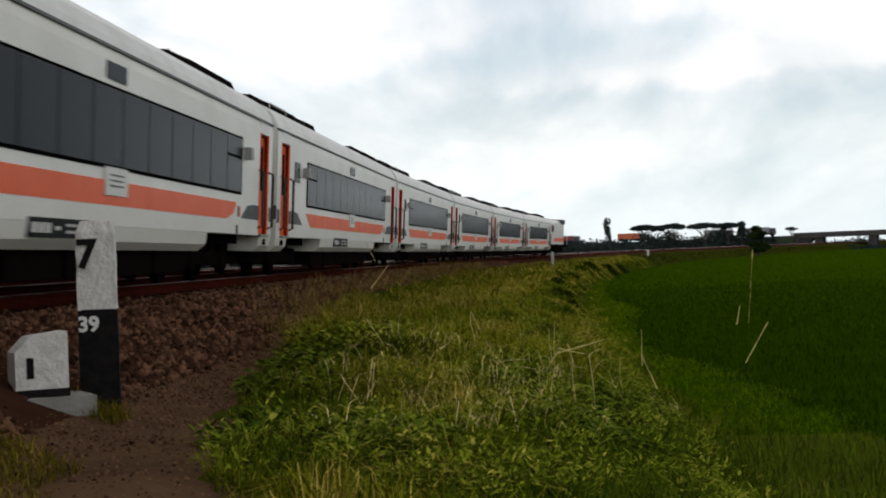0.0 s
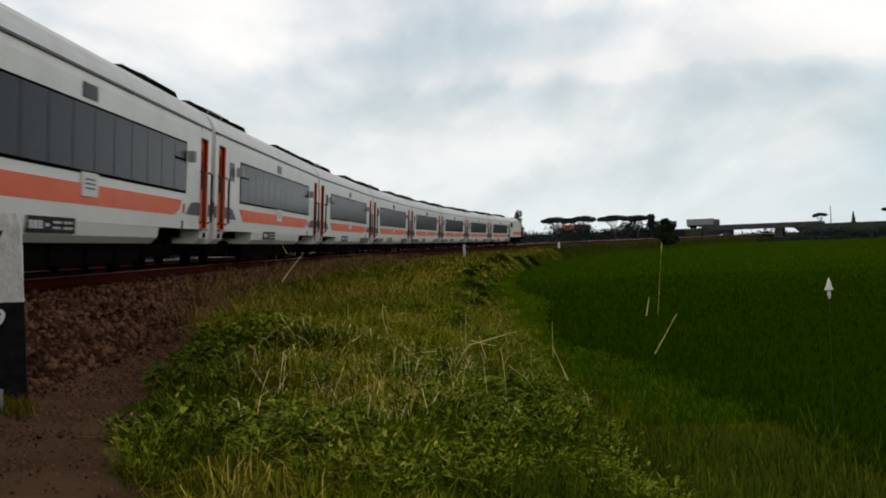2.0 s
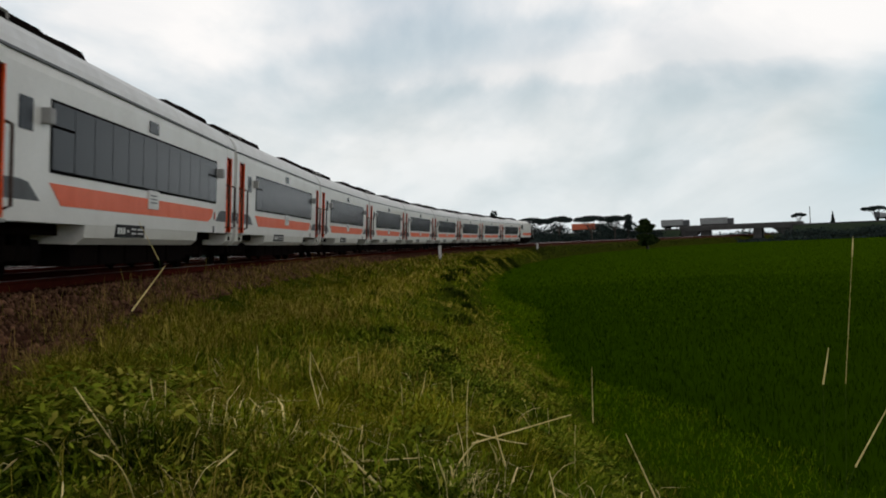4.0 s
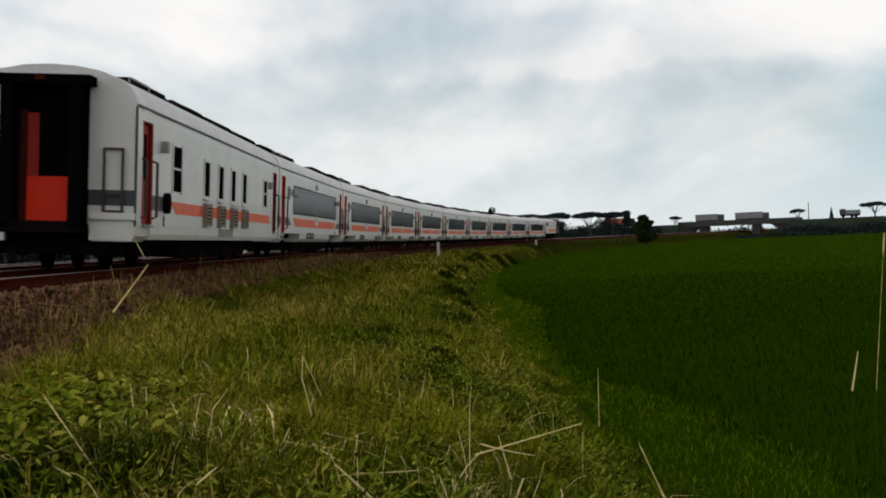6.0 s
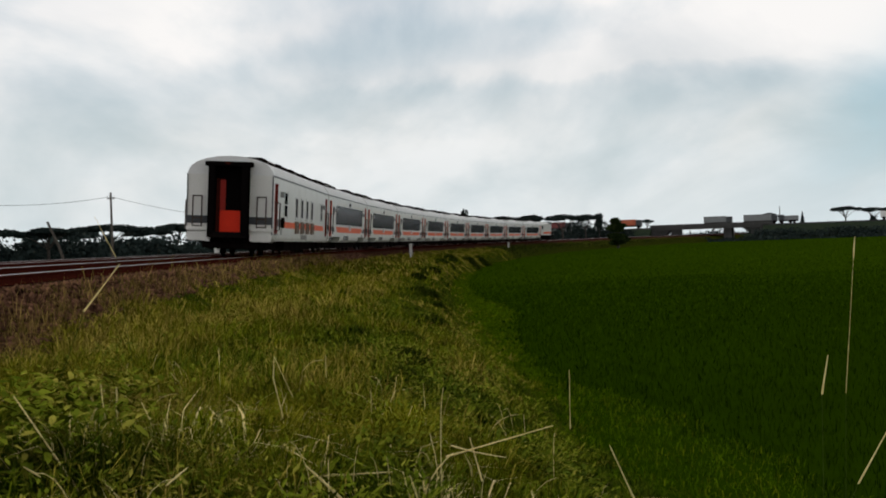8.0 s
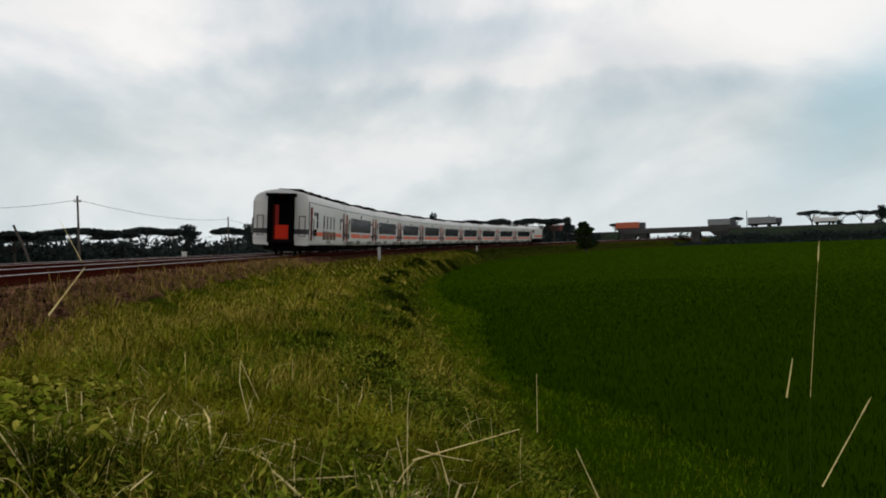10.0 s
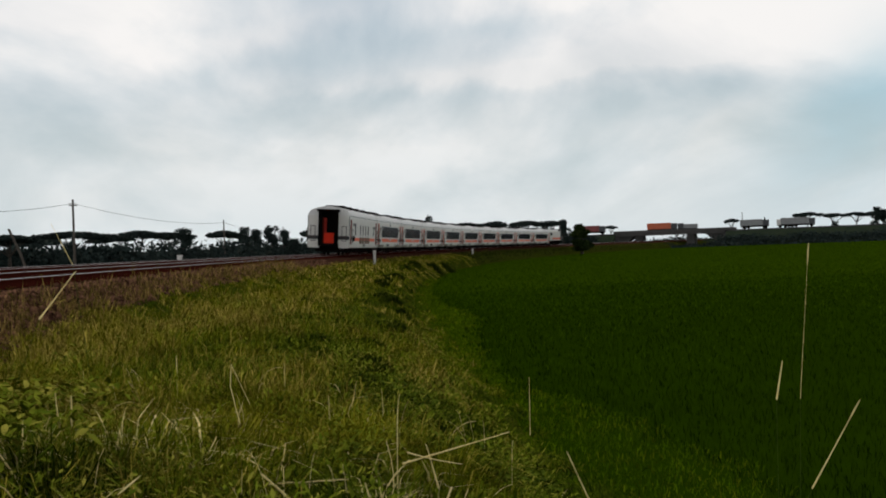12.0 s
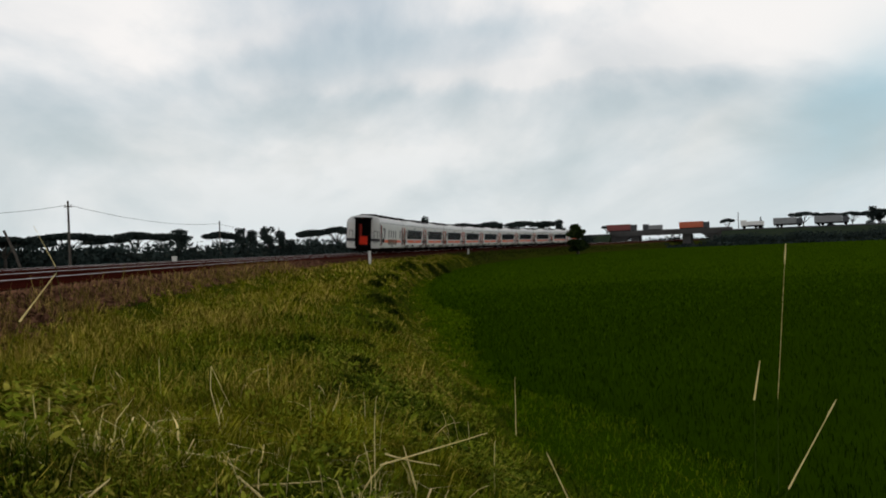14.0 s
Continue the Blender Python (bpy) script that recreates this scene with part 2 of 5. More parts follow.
M_LEAFY = blades_material("leafy_herb_leaves", (0.032, 0.060, 0.006), (0.140, 0.185, 0.018), (0.28, 0.28, 0.04), 0.05, rough=0.45, mottle=0.6)
M_FRINGE = blades_material("fringe_grass", (0.080, 0.074, 0.010), (0.195, 0.155, 0.028), (0.34, 0.23, 0.07), 0.25, mottle=0.6)
M_PATHGRASS = blades_material("path_grass", (0.075, 0.070, 0.004), (0.18, 0.15, 0.010), (0.28, 0.19, 0.04), 0.2, mottle=0.7)
M_WEED = blades_material("weed_leaves", (0.070, 0.105, 0.006), (0.23, 0.26, 0.022), (0.34, 0.31, 0.05), 0.08, mottle=0.6)
M_CLUMP = blades_material("dark_clump_leaves", (0.020, 0.034, 0.003), (0.062, 0.085, 0.008), (0.12, 0.13, 0.02), 0.05)
M_GRASSFAR = blades_material("far_bank_grass", (0.028, 0.042, 0.006), (0.06, 0.075, 0.010), (0.10, 0.09, 0.02), 0.1)
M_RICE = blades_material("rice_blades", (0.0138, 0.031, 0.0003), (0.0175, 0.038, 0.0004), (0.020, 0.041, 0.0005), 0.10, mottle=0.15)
# lighter than the near rice: brightness of the grazing view put into the colour
M_RICEPALE = blades_material("grazing_bright_rice_blades", (0.037, 0.076, 0.0012), (0.046, 0.091, 0.0016), (0.052, 0.095, 0.0018), 0.10, mottle=0.2)
M_STRAW = material("dry_straw", (0.91, 0.75, 0.33), (0.64, 0.46, 0.15), 0.75, 0.0, 8, 0.6, 0.1, 60, island=0.25)
M_SOIL = material("grassy_soil", (0.040, 0.056, 0.004), (0.045, 0.044, 0.008), 0.95, 0.0, 0.8, 0.7, 0.5, 12, spec=0.0)
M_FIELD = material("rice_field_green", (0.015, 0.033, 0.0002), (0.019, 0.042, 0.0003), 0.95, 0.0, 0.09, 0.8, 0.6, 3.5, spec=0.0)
# far ground lightened like the far rice, grazing brightness in its colour
M_FARFIELD = material("grazing_bright_field_green", (0.024, 0.048, 0.0005), (0.031, 0.059, 0.0008), 0.95, 0.0, 0.06, 0.8, 0.6, 2.0, spec=0.0)
M_DIRT = material("trodden_dirt_path", (0.122, 0.072, 0.041), (0.056, 0.033, 0.020), 0.95, 0.0, 1.6, 0.6, 0.6, 18, spec=0.0)
M_BED = material("gravel_bed", (0.055, 0.025, 0.015), (0.026, 0.012, 0.008), 0.95, 0.0, 1.5, 0.6, 0.9, 22, spec=0.0)
M_SCRUB = material("rough_meadow", (0.020, 0.030, 0.020), (0.034, 0.044, 0.026), 0.95, 0.0, 0.35, 0.9, 0.6, 2.5, spec=0.0)
M_TRACKBED = material("dark_track_gravel", (0.022, 0.009, 0.007), (0.012, 0.006, 0.005), 0.95, 0.0, 1.5, 0.6, 0.9, 22, spec=0.0)
M_ASPHALT = material("asphalt", (0.05, 0.05, 0.05), None, 0.9, 0.0, 1, 0.4, 0.2, 20, spec=0.2)
# orange-red taken darker, with the doors' shade put into the colour
M_REDDOOR = material("shaded_door_red", (0.36, 0.024, 0.014), (0.24, 0.02, 0.014), 0.5, 0.0, 1.5, 0.4, 0.03, 25, spec=0.15)
M_SIDEBOX = material("grey_box_paint", (0.36, 0.36, 0.35), (0.20, 0.19, 0.18), 0.5, 0.0, 4, 0.5, 0.05, 40, spec=0.2)
# darker red than the doors: shade of the recess put into the colour
M_REVEAL = material("recess_shade_red", (0.17, 0.020, 0.012), (0.10, 0.014, 0.010), 0.6, 0.0, 1.5, 0.4, 0.03, 25, spec=0.0)
M_TARP = material("grey_tarpaulin", (0.24, 0.25, 0.255), (0.15, 0.155, 0.16), 0.7, 0.0, 0.8, 0.5, 0.1, 8)
M_DULLORANGE = material("faded_orange_paint", (0.52, 0.12, 0.05), (0.32, 0.07, 0.04), 0.6, 0.0, 0.8, 0.5, 0.1, 8)
M_REDBOX = material("dull_red_paint", (0.22, 0.05, 0.045), (0.12, 0.03, 0.03), 0.6, 0.0, 0.8, 0.5, 0.1, 8)


# ---- helpers for meshes ----
def add_box(bm, x0, x1, y0, y1, z0, z1, bevel=0.0):
    vs = [bm.verts.new((x, y, z)) for x in (x0, x1) for y in (y0, y1) for z in (z0, z1)]
    fs = [bm.faces.new([vs[i] for i in q]) for q in ((0, 1, 3, 2), (4, 6, 7, 5), (0, 4, 5, 1), (2, 3, 7, 6), (0, 2, 6, 4), (1, 5, 7, 3))]
    if bevel:
        es = list({e for f in fs for e in f.edges})
        bmesh.ops.bevel(bm, geom=es, offset=bevel, segments=2, affect="EDGES", profile=0.7)
    return bm


def box(x0, x1, y0, y1, z0, z1, bevel=0.0):
    return add_box(bmesh.new(), x0, x1, y0, y1, z0, z1, bevel)


def add_tube(bm, pts, r, sides=8, taper=None):
    """A round bar through the points."""
    pts = [Vector(p) for p in pts]
    rings = []
    for i, p in enumerate(pts):
        d = (pts[min(i + 1, len(pts) - 1)] - pts[max(i - 1, 0)]).normalized()
        a = d.cross(Vector((0, 0, 1)) if abs(d.z) < 0.9 else Vector((1, 0, 0))).normalized()
        b = d.cross(a)
        rr = r if taper is None else r + (taper - r) * i / (len(pts) - 1)
        rings.append([bm.verts.new(p + rr * (math.cos(2 * math.pi * k / sides) * a + math.sin(2 * math.pi * k / sides) * b)) for k in range(sides)])
    for q, s in zip(rings, rings[1:]):
        for k in range(sides):
            bm.faces.new((q[k], q[(k + 1) % sides], s[(k + 1) % sides], s[k]))
    bm.faces.new(rings[0][::-1])
    bm.faces.new(rings[-1])
    return bm


def tube(pts, r, sides=8, taper=None):
    return add_tube(bmesh.new(), pts, r, sides, taper)


def loft(profile, ys, caps=True, closed=True):
    """A profile of (x, z) drawn along y."""
    bm = bmesh.new()
    rings = [[bm.verts.new((x, y, z)) for x, z in profile] for y in ys]
    n = len(profile)
    for q, s in zip(rings, rings[1:]):
        for k in range(n if closed else n - 1):
            bm.faces.new((q[k], q[(k + 1) % n], s[(k + 1) % n], s[k]))
    if caps:
        bm.faces.new(rings[0][::-1])
        bm.faces.new(rings[-1])
    return bm


def to_mesh(name, bm, mat, smooth=False):
    bmesh.ops.recalc_face_normals(bm, faces=bm.faces)
    me = bpy.data.meshes.new(name)
    bm.to_mesh(me)
    bm.free()
    me.materials.append(mat)
    if smooth:
        for f in me.polygons:
            f.use_smooth = True
    return me


def part(name, bm, mat, parent, label="", smooth=False):
    ob = new(name, bm if isinstance(bm, bpy.types.Mesh) else to_mesh(name, bm, mat, smooth))
    ob.parent = parent
    if label:
        ob["label"] = label
    return ob


def thing(name, label, category, group="", kind="", mesh=None):
    return tagged(new(name, mesh), label, category, group, kind)


def raw_mesh(name, verts, faces, mat):
    """A mesh from numpy arrays; faces all triangles or all quads."""
    me = bpy.data.meshes.new(name)
    k = faces.shape[1]
    me.vertices.add(len(verts))
    me.vertices.foreach_set("co", verts.astype(np.float32).ravel())
    me.loops.add(faces.size)
    me.loops.foreach_set("vertex_index", faces.astype(np.int32).ravel())
    me.polygons.add(len(faces))
    me.polygons.foreach_set("loop_start", np.arange(0, faces.size, k, dtype=np.int32))
    me.polygons.foreach_set("loop_total", np.full(len(faces), k, dtype=np.int32))
    me.update(calc_edges=True)
    me.materials.append(mat)
    return me


# ---- ground: one sheet, cut along the line of the track ----
RNG = np.random.default_rng(7)
PROFILE_N = [-60, -13, -8.4, -6.2, -2.6, -2.0, 1.75, 3.0, 3.9, 6.2, 7.3, 8.2, 8.8, 60]
PROFILE_Z = [-1.2, -1.1, -0.75, 0.08, 0.06, 0.03, -0.02, -0.62, -0.70, -0.93, -1.30, -1.92, -2.0, -2.0]


def toe(y):
    """How far the bank reaches: it narrows into the distance."""
    return np.interp(y, [-50, 25, 60, 110, 160, 250, 600], [1.0, 1.0, 0.9, 0.74, 0.5, 0.32, 0.3])


def grass_edge(y):
    """Where the grass begins: a trodden path cuts into it near the distance post."""
    return np.interp(y, [-40, -2.2, -1.2, 1, 5, 11, 13.5, 16, 22, 30, 60], [5.9, 5.3, 4.60, 4.22, 3.72, 3.22, 2.85, 2.60, 2.40, 2.3, 2.3])


def swell(x, y):
    return (0.06 * np.sin(1.3 * x + 0.6 * y) * np.sin(0.9 * y - 0.4 * x) + 0.04 * np.sin(2.9 * x - 1.7 * y)
            + 0.035 * np.sin(4.3 * x + 1.9 * y + 0.7) * np.sin(3.1 * y - 2.2 * x))


def ground_z(n, y):
    """Height of the ground n metres to the right of the track's middle."""
    n = np.asarray(n, float)
    s = np.where(n > 3.9, 3.9 + (n - 3.9) / toe(y), n)
    z = np.interp(s, PROFILE_N, PROFILE_Z)
    bank = np.clip((s - 3.6) / 0.8, 0, 1) * np.clip((8.9 - s) / 0.9, 0, 1)
    return z + bank * swell(n, np.asarray(y, float))


def make_ground():
    near = np.arange(-12, 12.01, 0.3)
    ns = np.concatenate([[-2500, -1200, -500, -200, -90, -50, -30, -18], near, [14, 18, 24, 34, 50, 80, 130, 220, 400, 800, 1500, 2500]])
    ys = np.concatenate([[-900, -300, -120, -60, -40], np.arange(-30, 60, 0.6), np.arange(60, 200, 3.0), np.arange(200, 520, 10.0), [600, 800, 1200, 1800, 2600, 3800]])
    nn, yy = np.meshgrid(ns, ys)
    xx = track_x(yy) + nn
    zz = ground_z(nn, yy)
    co = np.stack([xx, yy, zz], -1).reshape(-1, 3)
    a, b = len(ys), len(ns)
    i = np.arange((a - 1) * b).reshape(a - 1, b)[:, :-1].ravel()
    faces = np.stack([i, i + 1, i + b + 1, i + b], -1)
    me = raw_mesh("ground", co, faces, M_SOIL)
    for m in (M_FIELD, M_DIRT, M_BED, M_SCRUB, M_TRACKBED, M_FARFIELD):
        me.materials.append(m)
    mid_n = (nn.ravel()[faces].mean(1))
    mid_y = (yy.ravel()[faces].mean(1))
    s = np.where(mid_n > 3.9, 3.9 + (mid_n - 3.9) / toe(mid_y), mid_n)
    slot = np.zeros(len(faces), dtype=np.int32)
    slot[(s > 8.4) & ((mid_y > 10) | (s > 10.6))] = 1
    # far field takes the green lightened for the grazing view
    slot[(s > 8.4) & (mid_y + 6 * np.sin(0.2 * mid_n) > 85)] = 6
    slot[(s > 2.9) & (s < grass_edge(mid_y) - 0.05)] = 2
    slot[(s > -7.6) & (s <= np.minimum(2.9, grass_edge(mid_y)))] = 3
    slot[s <= -7.6] = 4
    # darker gravel across both tracks
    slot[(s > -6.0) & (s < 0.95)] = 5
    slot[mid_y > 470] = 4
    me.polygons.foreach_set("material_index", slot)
    me.polygons.foreach_set("use_smooth", np.ones(len(faces), dtype=bool))
    thing("ground", "grassy railway bank, dirt path and flat green rice field", "ground", kind="structure", mesh=me)


make_ground()


# ---- track: two rails on sleepers ----
RAIL_TOP = 0.22


def along(u, n, z, cant=CANT):
    x, y, th = on_track(u)
    c, s = math.cos(cant), math.sin(cant)
    lat = n * c + z * s
    return Vector((x + lat * math.cos(th), y - lat * math.sin(th), z * c - n * s))


def make_rails(offset, top, cant):
    us = [*np.arange(-60, 120, 3.0), *np.arange(120, 520, 8.0)]
    for side, label in ((-1, "outer"), (1, "inner")):
        root = thing("rail", "steel running rail with shiny top and rusty web", "rail", group="running rails", kind="structure")
        for nm, mat, prof in (("rail_head", M_STEEL, [(-.026, -.007), (-.021, 0), (.021, 0), (.026, -.007)]),
                              ("rail_web", M_RUST, [(-.06, -.155), (-.06, -.145), (-.01, -.125), (-.01, -.05), (-.036, -.04), (-.036, -.012), (.036, -.012), (.036, -.04), (.01, -.05), (.01, -.125), (.06, -.145), (.06, -.155)])):
            bm = bmesh.new()
            rings = [[bm.verts.new(along(u, offset + side * 0.5685 + px, top + offset * math.sin(cant) + pz, cant)) for px, pz in prof] for u in us]
            for q, s in zip(rings, rings[1:]):
                for k in range(len(prof)):
                    bm.faces.new((q[k], q[(k + 1) % len(prof)], s[(k + 1) % len(prof)], s[k]))
            part(nm, bm, mat, root)


def make_sleepers(offset, top, cant, label):
    bm = bmesh.new()
    vs = [[bm.verts.new(p) for p in q] for q in (
        [(-1, -.12, -.13), (1, -.12, -.13), (1, .12, -.13), (-1, .12, -.13)],
        [(-1, -.1, .04), (1, -.1, .04), (1, .1, .04), (-1, .1, .04)])]
    bm.faces.new(vs[1])
    for k in range(4):
        bm.faces.new((vs[0][k], vs[0][(k + 1) % 4], vs[1][(k + 1) % 4], vs[1][k]))
    me = to_mesh("sleeper", bm, M_SLEEPER)
    root = thing("track_bed_sleepers", label, "sleepers", kind="structure")
    for i in range(260):
        u = -10 + 0.6 * i
        ob = part("sleeper", me, M_SLEEPER, root)
        p, (_, _, th) = along(u, offset, top + offset * math.sin(cant) - 0.2, cant), on_track(u)
        ob.matrix_basis = Matrix.Translation(p) @ Matrix.Rotation(-th, 4, "Z") @ Matrix.Rotation(cant, 4, "Y")


make_rails(0.0, RAIL_TOP, CANT)
make_sleepers(0.0, RAIL_TOP, CANT, "row of stained concrete sleepers under the train's rails")
# second track on the far side, a little higher
make_rails(-4.1, 0.31, 0.03)
make_sleepers(-4.1, 0.31, 0.03, "row of stained concrete sleepers of the second track")


def make_ballast():
    """Broken stones on the shoulders of the track, and strewn over the path."""
    ico = bmesh.new()
    bmesh.ops.create_icosphere(ico, subdivisions=1, radius=1.0)
    base = np.array([v.co for v in ico.verts])
    tri = np.array([[v.index for v in f.verts] for f in ico.faces])
    ico.free()
    count = 40000
    y = -8 + 95 * RNG.random(count) ** 1.7
    n = np.where(RNG.random(count) < 0.88, RNG.uniform(1.0, 3.0, count), RNG.normal(3.15, 0.3, count))
    far = RNG.random(count) < 0.04
    n = np.where(far, RNG.uniform(-2.6, 1.0, count), n)
    size = RNG.gamma(5, 0.0048, count).clip(0.010, 0.045) * np.where(n > 3.05, 0.5, 1.0)
    n = np.where((n > 2.3) & (n > grass_edge(y) + 0.15), RNG.uniform(1.0, 2.3, count), n)
    n = np.where((np.abs(y - 1.7) < 1.0) & (n > 2.2), n - 1.0, n)
    z = ground_z(n, y) + size * 0.35
    pos = np.stack([track_x(y) + n, y, z], -1)
    shape = base[None] * (1 + 0.34 * RNG.standard_normal((count, len(base), 1))) * (size[:, None, None] * RNG.uniform(0.7, 1.25, (count, 1, 3)))
    co = (shape + pos[:, None]).reshape(-1, 3)
    faces = (tri[None] + (np.arange(count) * len(base))[:, None, None]).reshape(-1, 3)
    thing("ballast", "rust-brown broken stone ballast beside the rails", "ballast", kind="stuff", mesh=raw_mesh("ballast", co, faces, M_STONE))


make_ballast()


def make_pebbles():
    """Small gravel trodden into the path."""
    count = 9000
    y = -4 + 18 * RNG.random(count)
    n = 2.9 + (grass_edge(y) - 2.75) * RNG.random(count)
    r = RNG.uniform(0.005, 0.017, count)
    base = np.array([(1, 0, -0.3), (-0.5, 0.85, -0.3), (-0.5, -0.85, -0.3), (0.1, 0.1, 0.7)])
    shape = base[None] * (r[:, None, None] * RNG.uniform(0.6, 1.4, (count, 4, 3)))
    pos = np.stack([track_x(y) + n, y, ground_z(n, y) + r * 0.3], -1)
    tri = np.array([(0, 1, 3), (1, 2, 3), (2, 0, 3)])
    faces = (tri[None] + (np.arange(count) * 4)[:, None, None]).reshape(-1, 3)
    thing("path_gravel", "small brown gravel trodden into the dirt path", "gravel", kind="stuff", mesh=raw_mesh("path_gravel", (shape + pos[:, None]).reshape(-1, 3), faces, M_STONE))


make_pebbles()


# ---- the train ----
HALF, Z_EAVE = 1.495, 3.03
COACH = 20.92
END = 10.16


def side_box(y0, y1, z0, z1, out=0.012, deep=0.02, bevel=0.0):
    """A flat piece on the right-hand side wall."""
    return box(HALF - deep, HALF + out, y0, y1, z0, z1, bevel)


def both(name, maker, mat, parent, label=""):
    """The same part on both side walls."""
    me = to_mesh(name, maker(), mat)
    a = part(name, me, mat, parent, label)
    b = part(name, me, mat, parent, label)
    b.matrix_basis = Matrix.Rotation(math.pi, 4, "Z")
    return a, b


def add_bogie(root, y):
    bogie = part("bogie", bmesh.new(), M_UNDER, root, "sooty two-axle bogie, blackened for the shade beneath the coach")
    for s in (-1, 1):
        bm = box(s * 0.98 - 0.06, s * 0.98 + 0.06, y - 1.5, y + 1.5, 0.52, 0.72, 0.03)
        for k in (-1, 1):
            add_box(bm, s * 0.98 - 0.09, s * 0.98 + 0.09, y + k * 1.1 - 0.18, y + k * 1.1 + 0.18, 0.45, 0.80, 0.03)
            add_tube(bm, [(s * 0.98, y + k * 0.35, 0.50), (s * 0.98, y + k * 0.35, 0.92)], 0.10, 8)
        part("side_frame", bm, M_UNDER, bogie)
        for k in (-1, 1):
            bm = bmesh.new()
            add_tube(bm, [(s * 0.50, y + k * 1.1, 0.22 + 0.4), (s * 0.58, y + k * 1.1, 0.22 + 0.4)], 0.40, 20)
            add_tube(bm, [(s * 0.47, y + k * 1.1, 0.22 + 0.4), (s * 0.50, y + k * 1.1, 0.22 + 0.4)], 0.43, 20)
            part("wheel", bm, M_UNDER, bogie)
    return bogie


def add_shell(root, closed_tail=True, vents=((-9.0, 3.6), (-4.6, 1.6), (5.4, 3.6))):
    prof = [(-HALF, 1.02), (-HALF, 2.88), (-1.48, Z_EAVE), (1.48, Z_EAVE), (HALF, 2.88), (HALF, 1.02)]
    inner = [(x * (HALF - 0.20) / HALF, z) for x, z in prof]
    part("body", loft(prof, [-8.94, -3, 3, 8.94]), M_CREAM, root)
    for a, b in ((-END, -9.76), (9.76, END)):
        part("end_section", loft(prof, [a, b]), M_CREAM, root)
    for a, b in ((-9.76, -8.94), (8.94, 9.76)):
        part("vestibule", loft(inner, [a, b]), M_CREAM, root)
    for y in (-9.35, 9.35):
        both("door_head", lambda: side_box(y - 0.415, y + 0.415, 2.80, 3.02, 0.0, 0.21), M_CREAM, root)
    half = [(1.485, Z_EAVE), (1.455, 3.15), (1.36, 3.31), (1.16, 3.46), (0.84, 3.58), (0.44, 3.655), (0, 3.68)]
    prof = [(-x, z) for x, z in half] + [(x, z) for x, z in half[-2::-1]]
    part("roof", loft(prof, [-END, -END / 2, 0, END / 2, END]), M_ROOF, root, smooth=False)
    both("gutter", lambda: box(1.47, 1.512, -END, END, 3.005, 3.04), M_GREYBAND, root)
    low = [(-1.36, 0.74), (-1.47, 0.84), (-HALF, 1.018), (HALF, 1.018), (1.47, 0.84), (1.36, 0.74)]
    if closed_tail:
        part("skirt", loft(low, [-4.9, 4.9]), M_CREAM, root)
    else:
        for s in (1, -1):
            part("skirt", loft([(x * s, z) for x, z in ((1.34, 0.78), (1.34, 1.018), (HALF, 1.018), (HALF - 0.005, 0.88), (1.46, 0.78))], [-9.04, 9.04]), M_CREAM, root)
    corner = [(0.76, 0.74), (0.76, 1.018), (HALF, 1.018), (1.47, 0.84), (1.36, 0.74)]
    for a, b in ((-END, -9.05), (9.05, END)):
        for s in (1, -1):
            part("skirt", loft([(x * s, z) for x, z in corner], [a, b]), M_CREAM, root)
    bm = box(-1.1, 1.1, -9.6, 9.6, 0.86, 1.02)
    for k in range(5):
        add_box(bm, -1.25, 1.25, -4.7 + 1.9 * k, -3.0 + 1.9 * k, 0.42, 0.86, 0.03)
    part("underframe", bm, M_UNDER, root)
    # black boxes added beneath, filling the line of shadow under the coach
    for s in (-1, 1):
        part("shade_fill_box", box(-0.95, 0.95, min(s * 8.5, s * 9.95), max(s * 8.5, s * 9.95), 0.50, 0.86, 0.04), M_UNDER, root)
        part("shade_fill_rigging", box(-0.85, 0.85, min(s * 5.3, s * 8.4), max(s * 5.3, s * 8.4), 0.62, 0.90, 0.04), M_UNDER, root)
    for y in (-7.0, 7.0):
        add_bogie(root, y)
    for s in (-1, 1):
        bm = box(-0.62, 0.62, s * END - 0.04, s * END + 0.38 * s if s > 0 else s * END, 0.95, 3.32) if s > 0 else box(-0.62, 0.62, -END - 0.38, -END + 0.04, 0.95, 3.32)
        if s > 0 or closed_tail:
            part("gangway_bellows", bm, M_SEAL, root, "black rubber gangway bellows")
        else:
            bm.free()
        part("coupler", box(-0.14, 0.14, min(s * 9.9, s * 10.45), max(s * 9.9, s * 10.45), 0.78, 0.98, 0.03), M_UNDER, root)
    # grey band round the ends, at the height of the stripe
    for s in (-1, 1):
        for x0, x1 in ((-1.49, -0.63), (0.63, 1.49)):
            y0 = s * END
            part("end_band", box(x0, x1, min(y0, y0 + s * 0.012), max(y0, y0 + s * 0.012), 1.34, 1.60), M_GREYBAND, root)
    # roof ventilators: long, low, dark louvred housings
    for y0, L in vents:
        bm = loft([(-1.08, 3.44), (-1.0, 3.64), (-0.62, 3.79), (0.62, 3.79), (1.0, 3.64), (1.08, 3.44)], [y0, y0 + 0.3, y0 + L - 0.3, y0 + L])
        for v in bm.verts:
            if v.co.y < y0 + 0.1 or v.co.y > y0 + L - 0.1:
                v.co.z -= 0.10
        vent = part("roof_ventilator", bm, M_UNDER, root, "dark louvred roof air conditioner")
        k = 0
        while 0.45 + 0.26 * k < L - 0.4:
            part("louvre", box(-0.62, 0.62, y0 + 0.40 + 0.26 * k, y0 + 0.50 + 0.26 * k, 3.78, 3.815), M_UNDER, vent)
            k += 1
